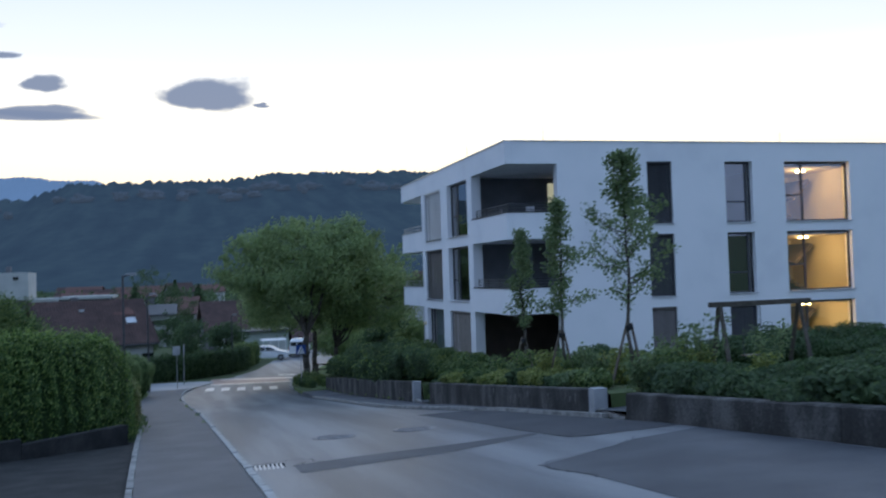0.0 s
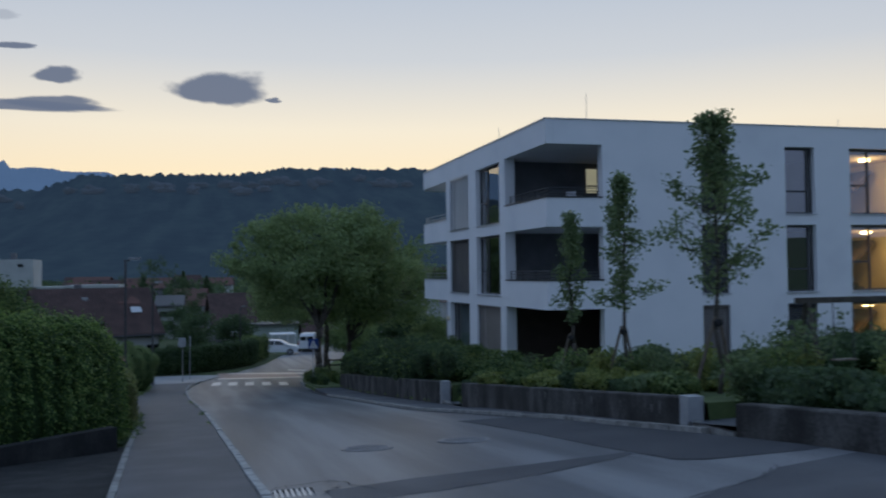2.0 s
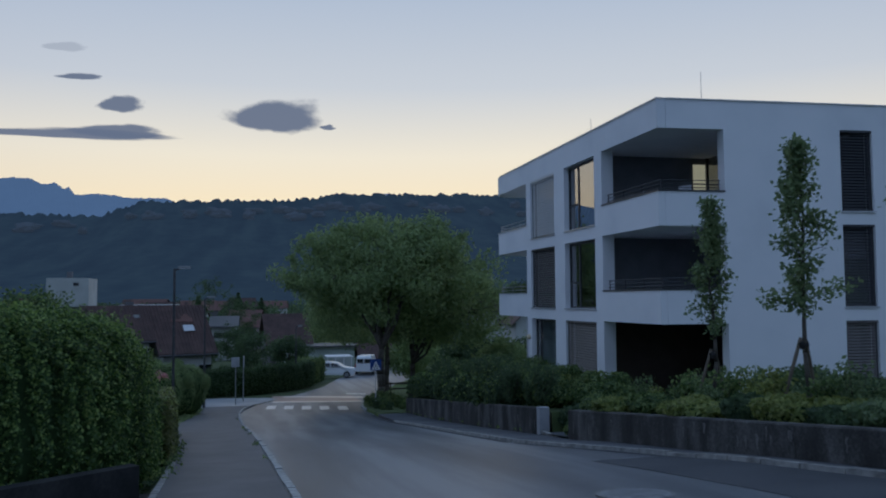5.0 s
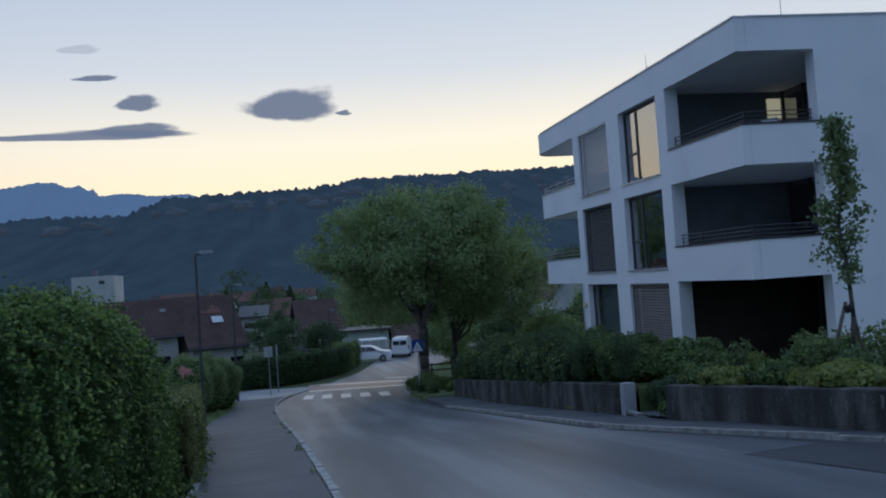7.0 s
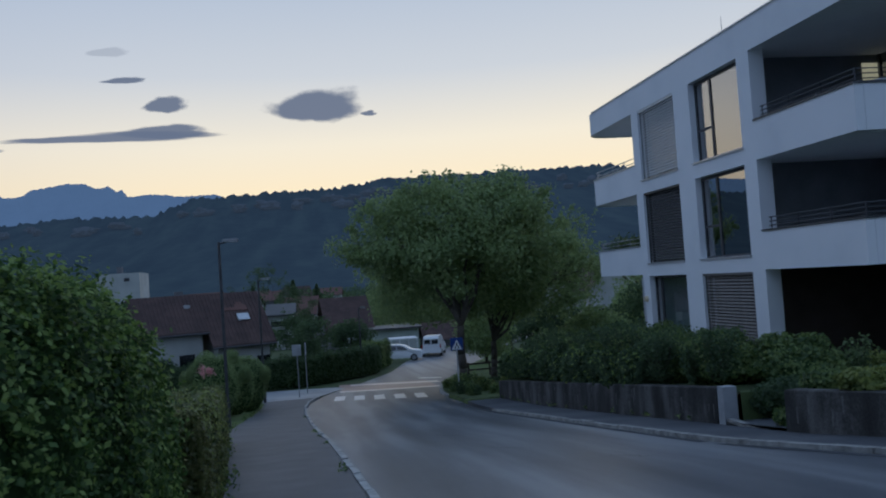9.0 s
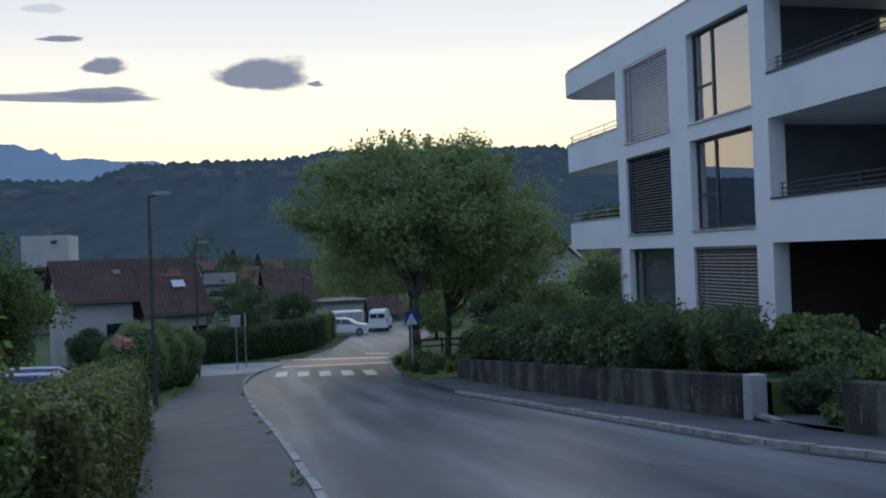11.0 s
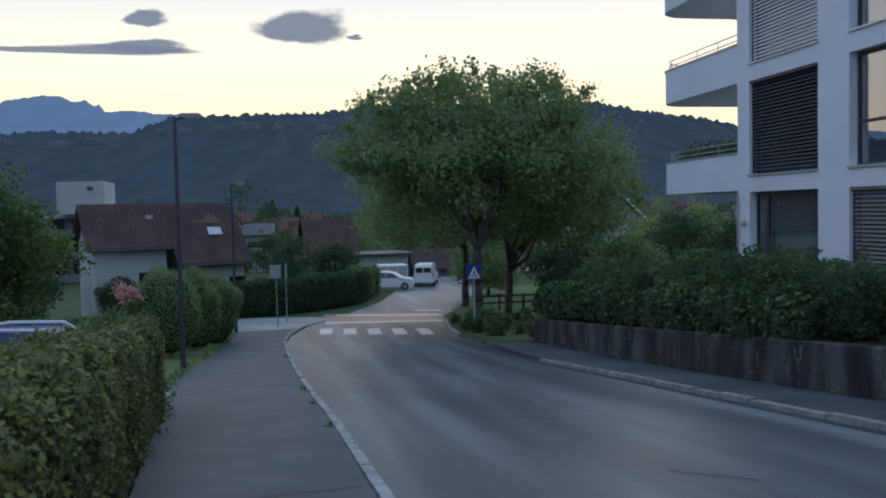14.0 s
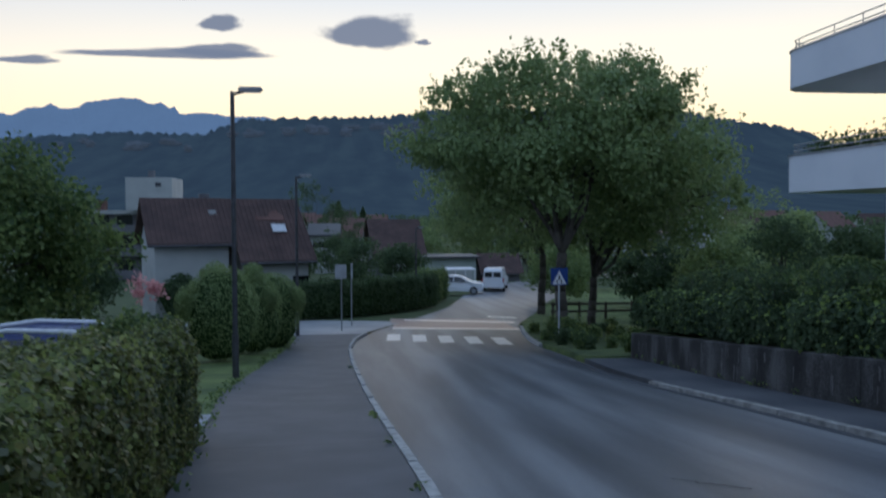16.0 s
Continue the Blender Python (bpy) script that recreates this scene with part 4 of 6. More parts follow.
    bm.from_mesh(ob2.data)
    bmesh.ops.holes_fill(bm, edges=bm.edges)
    bm.to_mesh(ob2.data)
    bm.free()
    return ob


def limb(bm, a, b, r0, r1, rng, n=4, wob=0.08):
    """A bent tapering branch."""
    a, b = Vector(a), Vector(b)
    pts = [a.lerp(b, i / n) + (Vector(rng.normal(size=3)) * wob * (b - a).length / n if 0 < i < n else Vector((0, 0, 0))) for i in range(n + 1)]
    for i in range(n):
        tube(bm, pts[i], pts[i + 1], r0 + (r1 - r0) * i / n, r0 + (r1 - r0) * (i + 1) / n, 7)
    return pts


def tree(name, label, x, y, z, trunk, fork, crown, radii, mat, seed, clumps=90, per=260, size=0.17, stems=1, spread=0.75, low=-0.75):
    """A broad tree: trunk, limbs that reach into the crown, and leaves in clumps with gaps."""
    rng = np.random.default_rng(seed)
    ob = thing(name, label, "tree", x, y, z)
    bm = bmesh.new()
    top = Vector((rng.normal() * 0.1, rng.normal() * 0.1, fork))
    limb(bm, (0, 0, -0.2), top, trunk, trunk * 0.72, rng, 5, 0.06)
    R, C = np.asarray(radii, float), np.asarray(crown, float)
    cs = []
    while len(cs) < clumps:
        d = rng.normal(size=3)
        d /= np.linalg.norm(d)
        if d[2] < low:
            continue
        k = 0.94 + 0.42 * noise.noise(Vector(d) * 2.3 + Vector((seed, 0, 0)))
        cs.append(C + d * R * k * rng.uniform(0.5, 1.0) ** 0.6)
    for c in cs[:: max(1, clumps // 13)]:
        mid = top.lerp(Vector(c), 0.45) + Vector((0, 0, 0.5))
        limb(bm, top, mid, trunk * 0.38, trunk * 0.2, rng, 3, 0.15)
        limb(bm, mid, c, trunk * 0.2, 0.015, rng, 3, 0.2)
    part("trunk", bm, "bark", ob, smooth=True)
    ps = []
    for c in cs:
        k = int(per * rng.uniform(0.6, 1.3))
        ps.append(c + np.clip(rng.normal(size=(k, 3)), -1.5, 1.5) * np.array((0.62, 0.62, 0.42)) * spread)
    for _ in range(clumps // 2):
        d = rng.normal(size=3)
        d[2] = abs(d[2]) + 0.15
        d /= np.linalg.norm(d)
        k = 0.94 + 0.42 * noise.noise(Vector(d) * 2.3 + Vector((seed, 0, 0)))
        c = C + d * R * k * rng.uniform(1.0, 1.16)
        ps.append(c + np.clip(rng.normal(size=(int(per * 0.2), 3)), -1.7, 1.7) * 0.30 * spread)
    leaves("crown", np.concatenate(ps), size, mat, ob, seed + 5)
    return ob


def broad_tree(label, x, y, z, trunk, fork, crown, radii, mat, seed, tufts=260, per=210, size=0.19, sprigs=170):
    """A spreading tree: forked limbs, leaf tufts that overlap into a dense crown, and pinnate sprigs that stand out of it."""
    rng = np.random.default_rng(seed)
    ob = thing("roadside_tree", label, "tree", x, y, z)
    R, C = np.asarray(radii, float), np.asarray(crown, float)
    bm = bmesh.new()
    top = Vector((0.1, 0.05, fork))
    limb(bm, (0, 0, -0.2), top, trunk, trunk * 0.75, rng, 5, 0.05)

    def reach(d):
        k = 0.92 + 0.30 * noise.noise(Vector(d) * 1.9 + Vector((seed, 3, 0))) + 0.14 * noise.noise(Vector(d) * 4.5 + Vector((0, seed, 1)))
        return R * np.array((k, k, k * (0.86 if d[2] < 0 else 1.0)))

    def way(low):
        while True:
            d = rng.normal(size=3)
            d /= np.linalg.norm(d)
            if d[2] > low:
                return d

    for i in range(9):
        a = 2 * math.pi * i / 9 + rng.uniform(-0.2, 0.2)
        e = rng.uniform(0.0, 1.0)
        d = np.array((math.cos(a) * math.cos(e), math.sin(a) * math.cos(e), math.sin(e)))
        tip = Vector(C + d * reach(d) * 0.55)
        mid = top.lerp(tip, 0.5) + Vector((0, 0, 0.25))
        limb(bm, top, mid, trunk * 0.42, trunk * 0.26, rng, 3, 0.12)
        limb(bm, mid, tip, trunk * 0.26, 0.035, rng, 3, 0.15)
        for _ in range(5):
            g = d + 0.55 * rng.normal(size=3)
            g /= np.linalg.norm(g)
            limb(bm, mid.lerp(tip, rng.uniform(0.3, 1.0)), Vector(C + g * reach(g) * rng.uniform(0.75, 0.98)), 0.035, 0.008, rng, 3, 0.15)
    ps, ns = [], []
    for i in range(tufts):
        d = way(-0.9)
        c = C + d * reach(d) * rng.uniform(0.55, 1.0) ** 0.55
        k = int(per * rng.uniform(0.5, 1.4))
        off = np.clip(rng.normal(size=(k, 3)), -1.8, 1.8) * np.array((0.50, 0.50, 0.33)) * rng.uniform(0.75, 1.2)
        ps.append(c + off)
        ns.append(off * 1.2 + d * 0.35 + np.array((0, 0, 0.35)))
    inner = np.stack([C + (w := way(-0.8)) * reach(w) * rng.uniform(0.15, 0.72) for _ in range(2500)])
    ps.append(inner)
    ns.append(rng.normal(size=inner.shape) * 0.3 + (0, 0, 0.5))
    stems = bmesh.new()
    for i in range(sprigs):
        d = way(-0.25)
        c = Vector(C + d * reach(d) * rng.uniform(0.93, 1.0))
        out = (Vector(d) + Vector((0, 0, 0.7)) + 0.4 * Vector(rng.normal(size=3))).normalized()
        l = rng.uniform(0.3, 0.75)
        tube(stems, c, c + out * l, 0.008, 0.003, 4)
        t = rng.random((int(26 * l / 0.5), 1))
        q = np.array(c) + np.array(out) * l * t + rng.normal(size=(len(t), 3)) * 0.085
        ps.append(q)
        ns.append(rng.normal(size=q.shape))
    part("trunk", bm, "bark", ob, smooth=True)
    tagged(part("twigs", stems, "bark", ob), kind="stuff")
    nn = np.concatenate(ns)
    leaves("crown", np.concatenate(ps), size, mat, ob, seed + 5, nn / (np.linalg.norm(nn, axis=1)[:, None] + 1e-6))
    return ob


def young_tree(x, y, z, top, width, bare, seed, label, reach=(), leafy=26):
    """A slim young street tree with a stake, upright twigs and loose leaves."""
    rng = np.random.default_rng(seed)
    ob = thing("young_tree", label, "tree", x, y, z, group="young garden trees")
    bm = bmesh.new()
    limb(bm, (0, 0, -0.1), (0.03, 0.02, top - 0.15), 0.05, 0.012, rng, 8, 0.05)
    ps = []
    for i in range(44):
        h = bare + (top - bare) * (i / 44) ** 0.9
        k = (h - bare) / (top - bare)
        w = width * (0.14 + 0.95 * math.sin(math.pi * min(0.98, 0.22 + 0.75 * k)) ** 1.3 * (1 - 0.62 * k)) * rng.uniform(0.35, 1.1)
        a = rng.uniform(0, 2 * math.pi)
        e = Vector((math.cos(a) * w, math.sin(a) * w, h + w * 0.75))
        e.z = min(e.z, top - 0.1)
        pts = limb(bm, (0.02, 0.01, h), e, 0.013, 0.004, rng, 3, 0.18)
        for q, f in zip(pts[1:], (0.5, 0.9, 1.5)):
            m = int(leafy * f * rng.uniform(0.3, 1.5))
            ps.append(np.array(q) + np.clip(rng.normal(size=(m, 3)), -1.7, 1.7) * (0.10, 0.10, 0.09))
    for a, h, w in reach:
        pts = limb(bm, (0.02, 0.01, h), (math.cos(a) * w, math.sin(a) * w, h + 0.3 * w), 0.015, 0.004, rng, 4, 0.12)
        for q in pts[2:]:
            ps.append(np.array(q) + np.clip(rng.normal(size=(45, 3)), -1.7, 1.7) * (0.13, 0.10, 0.09))
    ps.append(np.stack([rng.normal(size=120) * 0.07, rng.normal(size=120) * 0.07, top - 0.75 * rng.random(120) ** 1.3], 1))
    part("trunk", bm, "bark", ob, smooth=True)
    leaves("crown", np.concatenate(ps), 0.092, "leaf_young", ob, seed + 3)
    part("stake", tubes(((0.5, 0.25, -0.2), (0.05, 0.02, bare * 0.78), 0.035, 0.03)), "wood", ob)
    part("stake", tubes(((-0.35, 0.35, -0.2), (-0.03, 0.04, bare * 0.8), 0.035, 0.03)), "wood", ob)
    part("tie", tubes(((-0.06, 0, bare * 0.72), (0.06, 0.02, bare * 0.74), 0.07)), "tyre", ob)
    return ob


# pavement side, upper: tall rounded hedge on a low wall
low_wall = thing("low_wall", "low dark concrete wall under the tall hedge", "wall")
lw = [(-12.0, 12.8), (-2.3, 16.75), (-0.62, 18.1)]
for (xa, ya), (xb, yb) in zip(lw[:-1], lw[1:]):
    a = math.atan2(yb - ya, xb - xa)
    n = max(1, round(math.hypot(xb - xa, yb - ya) / 1.8))
    for i in range(n):
        p, q = Vector((xa, ya)).lerp(Vector((xb, yb)), i / n), Vector((xa, ya)).lerp(Vector((xb, yb)), (i + 1) / n)
        m = Matrix.Translation((p.x, p.y, 0)) @ Matrix.Rotation(a, 4, "Z")
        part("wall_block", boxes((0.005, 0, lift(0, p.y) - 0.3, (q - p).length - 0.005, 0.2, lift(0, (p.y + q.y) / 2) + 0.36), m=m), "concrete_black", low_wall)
hedge("tall_hedge", "tall rounded green privet hedge above a low wall", [(-12.0, 14.3), (-3.2, 17.9), (-1.78, 18.9), (-1.8, 21.0)], 1.10, [2.35, 2.35, 2.35, 2.3], "leaf_hedge", 11, 165000, 0.052, p=2.8, wave=0.012, tips=0.9)
hedge("clipped_hedge", "waist high clipped laurel hedge beside the pavement", [(-1.2, 22.6), (-1.3, 25), (-1.65, 28), (-2.12, 33.5)], 0.48, [1.12, 1.15, 1.25, 1.34], "leaf_laurel", 12, 150000, 0.052, p=6, wave=0.03, tips=0.35, fresh="leaf_lime")
bush("garden_shrub", "dark brownish shrub between two hedges", "shrub", -1.6, 22.2, lift(0, 22.2), (0.75, 0.9, 0.85), "leaf_laurel", 14, 5000, 0.07)
for i, (x, y, r, h) in enumerate(((-3.55, 47.6, 1.12, 1.42), (-3.1, 50.4, 1.05, 1.36), (-2.65, 53.0, 1.05, 1.36))):
    bush("ball_shrub", "clipped round green shrub beside the pavement", "shrub", x, y, lift(x, y), (r, r, h), "leaf_tree", 20 + i, 17000, 0.06, 3, group="row of round shrubs")
bush("verge_shrub", "low dark shrub on the verge", "shrub", -4.9, 44.0, lift(-4.9, 44), (1.1, 1.0, 0.75), "leaf_dark", 25, 3500, 0.09)
tree("garden_tree", "broad dark green garden tree behind the parked car", -9.5, 46.5, lift(-8, 46), 0.16, 1.4, (0, 0, 3.0), (3.3, 3.0, 2.5), "leaf_shrub", 31, 110, 320, 0.15)
bush("flower_shrub", "loose shrub with pink roses", "rose bush", -2.2, 32.7, lift(-2, 32.7), (0.45, 0.42, 0.78), "leaf_shrub", 33, 2600, 0.06)
roses = bpy.data.objects["flower_shrub"]
rr = np.random.default_rng(5)
for i in range(7):
    c = np.array((0.28 + rr.uniform(-0.17, 0.17), -0.3 + rr.uniform(-0.15, 0.15), 1.74 + rr.uniform(0, 0.18)))
    leaves("blossom", c + rr.normal(size=(40, 3)) * 0.035, 0.05, "petal", roses, 60 + i)
bush("house_shrub", "dark round shrub before the house wall", "shrub", -9.0, 69.0, lift(0, 69), (1.3, 1.2, 1.2), "leaf_dark", 34, 3000, 0.13)
bush("house_shrub", "dark low shrub before the house wall", "shrub", -6.6, 67.5, lift(0, 67), (1.4, 1.0, 0.8), "leaf_dark", 35, 2500, 0.13)
hedge("dark_hedge", "long dark clipped hedge along the side road", [(-9.0, 67.6), (-1.0, 68.6), (2.6, 72.5), (5.0, 77.5)], 0.7, [1.95, 1.95, 2.0, 2.0], "leaf_dark", 41, 26000, 0.12, p=6)
hedge("dark_hedge", "short clipped hedge block beside the parked car", [(4.7, 79.0), (6.1, 84.0)], 0.85, 2.1, "leaf_shrub", 42, 8000, 0.13, p=6)

# road side trees
broad_tree("large spreading green tree beside the crosswalk", 7.45, 53.2, lift(7.4, 53), 0.24, 3.2, (0.7, 2.8, 7.15), (5.7, 4.7, 3.75), "leaf_tree", 51, 240, 200)
broad_tree("forked green tree on the lawn beside another", 10.2, 58.6, lift(10, 58), 0.20, 2.2, (1.8, 0.3, 5.8), (4.9, 4.0, 3.7), "leaf_tree", 52, 115, 180, sprigs=110)
broad_tree("leafy tree on the lawn behind two others", 9.9, 66.8, lift(10, 66), 0.22, 3.2, (-1.4, 0.5, 6.3), (4.6, 4.0, 3.5), "leaf_tree", 53, 100, 180, sprigs=60)
bush("trunk_shrub", "dark undergrowth round the tree foot", "shrub", 7.5, 52.4, lift(7.5, 52), (0.4, 0.45, 0.26), "leaf_dark", 55, 2200, 0.09)

# garden between the walls and the building
hedge("beech_hedge", "tall green hedge on the retaining wall", [(8.75, 33.0), (8.7, 39.0), (8.5, 46.2)], 0.75, [0.85, 0.9, 0.9], "leaf_dark", 61, 44000, 0.10, p=4, base=lawn, wave=0.09, tips=0.2)
for i in range(15):
    y = 29.8 + 0.95 * i
    x = 10.4 + 0.7 * math.sin(i * 2.3)
    bush("garden_shrub", "leafy green shrub before the white facade", "shrub", x, y, lawn(x, y) - 0.1, (1.0, 0.95, (0.48 if i < 4 else 0.6) + 0.12 * math.sin(i * 1.7)), "leaf_shrub", 70 + i, 3600, 0.105, group="shrubs before the facade")
rv = random.Random(44)
for i, (x, y) in enumerate(((9.1, 26.9), (9.5, 27.7), (9.2, 28.4), (9.3, 13.6), (9.5, 14.3))):
    bush("garden_shrub", "dark leafy shrub filling the gap of the wall", "shrub", x, y, lawn(x, y), (0.75, 0.6, 0.42), "leaf_dark", 240 + i, 3200, 0.09)


def sprig_bush(x, y, z, h, seed, mat, label, stalks=9):
    """A loose perennial: thin stems with leaves up each one."""
    rg = np.random.default_rng(seed)
    ob = thing("garden_plant", label, "plant", x, y, z, group="loose garden plants")
    bm, ps = bmesh.new(), []
    for k in range(stalks):
        a, lean = rg.uniform(0, 2 * math.pi), rg.uniform(0.1, 0.5) * h
        e = Vector((math.cos(a) * lean, math.sin(a) * lean, h * rg.uniform(0.65, 1.0)))
        for q in limb(bm, (0, 0, -0.05), e, 0.008, 0.003, rg, 5, 0.12)[1:]:
            ps.append(np.array(q) + rg.normal(size=(14, 3)) * (0.07, 0.07, 0.06))
    part("stem", bm, "bark", ob)
    leaves("foliage", np.concatenate(ps), 0.085, mat, ob, seed)


def bed(n, a, b, wobble, size, low, high, seed, label, mats=("leaf_shrub", "leaf_dark", "leaf_lime", "leaf_young", "leaf_lime")):
    """A row of mixed shrubs between two points of the garden."""
    for i in range(n):
        t = i / max(1, n - 1)
        x, y = a[0] + (b[0] - a[0]) * t + rv.uniform(-wobble, wobble), a[1] + (b[1] - a[1]) * t + rv.uniform(-0.3, 0.3)
        h = rv.uniform(low, high)
        bush("bed_shrub", label, "shrub", x, y, lawn(x, y) - 0.06, (size * rv.uniform(0.7, 1.2), size * rv.uniform(0.7, 1.2), h), rv.choice(mats), seed + i, 2300, rv.uniform(0.08, 0.115), 9, group="low shrubs behind the wall")


bed(12, (8.75, 16.2), (8.9, 27.0), 0.3, 0.58, 0.12, 0.27, 100, "low mixed shrub behind the garden wall")
bed(11, (10.1, 17.0), (10.4, 27.4), 0.5, 0.66, 0.12, 0.29, 120, "leafy shrub in the garden bed")
bed(9, (11.9, 20.5), (11.6, 28.5), 0.5, 0.75, 0.14, 0.27, 640, "spreading shrub before the corner balcony")
bed(14, (8.8, 2.0), (8.75, 13.0), 0.2, 0.72, 0.18, 0.31, 140, "dense low shrub above the mossy wall", ("leaf_dark", "leaf_dark", "leaf_shrub"))
bed(10, (10.2, 6.0), (11.5, 16.0), 0.5, 0.85, 0.2, 0.36, 660, "dense garden shrub beside the swing", ("leaf_dark",))
bed(10, (13.2, 25.2), (29.0, 24.0), 0.4, 1.0, 0.35, 0.7, 160, "tall dark shrub before the south facade", ("leaf_dark",))
bed(8, (15.5, 21.5), (24.0, 21.0), 0.6, 1.0, 0.35, 0.6, 680, "dark garden shrub behind the swing", ("leaf_dark",))
for i in range(40):
    k = i / 39
    x, y = 8.8 + rv.uniform(0, 3.0), 13.5 + 21 * k
    sprig_bush(x, y, lawn(x, y) + 0.1, rv.uniform(0.4, 0.85), 700 + i, ("leaf_shrub", "leaf_lime", "leaf_young")[i % 3], "loose upright garden plant with light leaves")
for i in range(14):
    x, y = 11.4 + rv.uniform(-0.5, 0.7), 14.8 + 0.9 * i
    sprig_bush(x, y, lawn(x, y) + 0.1, rv.uniform(0.8, 1.4) if y < 18 else rv.uniform(0.35, 0.7), 760 + i, "leaf_young", "tall loose plant before the white wall")
young_tree(9.75, 16.45, lawn(9.75, 16.45), 4.28 - lawn(9.75, 16.45), 0.98, 1.75, 201, "young maple with dense dark leaves tied to a stake", ((3.2, 2.5, 1.2),), 33)
young_tree(9.91, 20.25, lawn(9.91, 20.25), 3.63 - lawn(9.91, 20.25), 0.46, 1.75, 202, "slim young maple tied to wooden stakes", ((0.1, 2.0, 0.95), (3.0, 1.9, 0.6)))
young_tree(10.26, 23.74, lawn(10.26, 23.74), 3.0 - lawn(10.26, 23.74), 0.46, 1.7, 203, "young maple leaning before the corner balcony")

for i, (x, y) in enumerate(((7.2, 52.3), (7.6, 52.5), (7.5, 51.9), (7.1, 52.9), (9.6, 53.0), (11.2, 54.0), (8.6, 55.6), (10.4, 56.6), (9.0, 50.2), (10.6, 50.8), (8.0, 49.0), (9.4, 48.0))):
    sprig_bush(x, y, lift(x, y) + 0.08, rv.uniform(0.7, 1.0) if i < 4 else rv.uniform(0.3, 0.5), 800 + i, "leaf_shrub", "tall weeds round the foot of a tree")

for i in range(34):
    x, y = 8.75 + rv.uniform(-0.45, 0.55), 29.6 + 0.48 * i
    sprig_bush(x, y, lawn(x, y) + 0.25, rv.uniform(0.95, 1.4) if y > 33 else rv.uniform(0.7, 1.05), 860 + i, ("leaf_dark", "leaf_shrub", "leaf_dark")[i % 3], "ragged shoots standing out of the wall hedge", 16)
for i in range(34):
    x, y = rv.uniform(6.75, 11.5), rv.uniform(47.0, 57.0)
    if x > kerb_r(y) + 0.4:
        sprig_bush(x, y, lift(x, y) + 0.08, rv.uniform(0.25, 0.6), 900 + i, ("leaf_shrub", "leaf_lime", "leaf_dark")[i % 3], "tall grass and weeds under the roadside tree", 14)

swing = thing("swing", "wooden garden swing frame with two ropes", "swing", 13.75, 19.0, lawn(13.75, 19))
sz = 0.78 - lawn(13.75, 19)
part("beam", boxes((-0.2, -0.06, sz - 0.13, 2.95, 0.06, sz)), "bark", swing)
for x in (0.1, 2.6):
    for s in (-1, 1):
        part("leg", tubes(((x + 0.25 * s, 0.75 * s, -0.05), (x, 0.03 * s, sz - 0.1), 0.06)), "bark", swing)
for x in (0.8, 1.35):
    part("rope", tubes(((x, 0, 0.45), (x, 0, sz - 0.1), 0.012)), "steel_dark", swing)
part("seat", boxes((0.76, -0.1, 0.42, 1.39, 0.1, 0.45)), "wood", swing)

# ---- street furniture ----


def street_lamp(x, y, top, arm, label):
    z = lift(x, y)
    h = top - z
    ob = thing("street_lamp", label, "street lamp", x, y, z, group="street lamps")
    part("pole", tubes(((0, 0, -0.1), (0, 0, 1.0), 0.075), ((0, 0, 1.0), (0, 0, h), 0.06, 0.045), n=12), "steel_dark", ob)
    bm = bmesh.new()
    for a, b in (((0.0, 0.0, h - 0.06), (arm * 0.5, 0, h + 0.03)), ((arm * 0.5, 0, h + 0.03), (arm * 0.55, 0, h + 0.03))):
        tube(bm, a, b, 0.035, n=8)
    part("arm", bm, "steel_dark", ob)
    bm = boxes((arm * 0.2, -0.11, h + 0.0, arm, 0.11, h + 0.10))
    bmesh.ops.bevel(bm, geom=bm.edges, offset=0.03, segments=2, affect="EDGES")
    head = part("head", bm, "steel", ob)
    part("lens", boxes((arm * 0.3, -0.08, h - 0.015, arm * 0.92, 0.08, h - 0.002)), "sign_white", head)
    return ob


street_lamp(-2.5, 42.8, 2.2, 0.65, "tall dark steel street lamp on the verge")
street_lamp(-2.1, 57.0, 1.05, 0.6, "tall dark steel street lamp beside round shrubs")
street_lamp(3.9, 74.5, -1.2, 0.5, "dark street lamp beside the long hedge")
z = lift(-0.42, 59.9)
post = thing("road_sign", "grey back of a square road sign on a pole", "road sign", -0.42, 59.9, z)
part("pole", tubes(((0, 0, -0.1), (0, 0, 2.85), 0.03)), "steel", post)
part("plate", boxes((-0.27, -0.045, 2.28, 0.22, -0.03, 2.88)), "sign_grey", post)
post = thing("road_sign", "narrow sign post seen edge on", "road sign", 0.0, 62.6, lift(0, 62.6))
part("pole", tubes(((0, 0, -0.1), (0, 0, 2.9), 0.03)), "steel", post)
part("plate", boxes((-0.02, -0.25, 2.2, 0.06, 0.25, 2.88)), "sign_grey", post)
z = lift(6.93, 51.3) + 0.08
post = thing("crosswalk_sign", "blue square crosswalk sign with a white triangle", "road sign", 6.93, 51.3, z)
part("pole", tubes(((0, 0, -0.1), (0, 0, 2.6), 0.03)), "sill", post)
plate = part("plate", boxes((-0.29, -0.05, 2.02, 0.29, -0.032, 2.60)), "sign_blue", post)
tri_bm = bmesh.new()
tri_bm.faces.new([tri_bm.verts.new(p) for p in ((-0.24, -0.054, 2.06), (0.24, -0.054, 2.06), (0, -0.054, 2.52))])
part("triangle", tri_bm, "sign_white", plate)
for r in ((-0.03, -0.06, 2.2, 0.03, -0.056, 2.36), (-0.1, -0.06, 2.1, -0.05, -0.056, 2.2), (0.05, -0.06, 2.1, 0.1, -0.056, 2.2)):
    part("bar", boxes(r), "steel_dark", plate)
small = thing("yard_slab", "pale stone slab lying at the hedge end", "slab", -2.15, 35.2, lift(-2, 35.2) + 0.10)
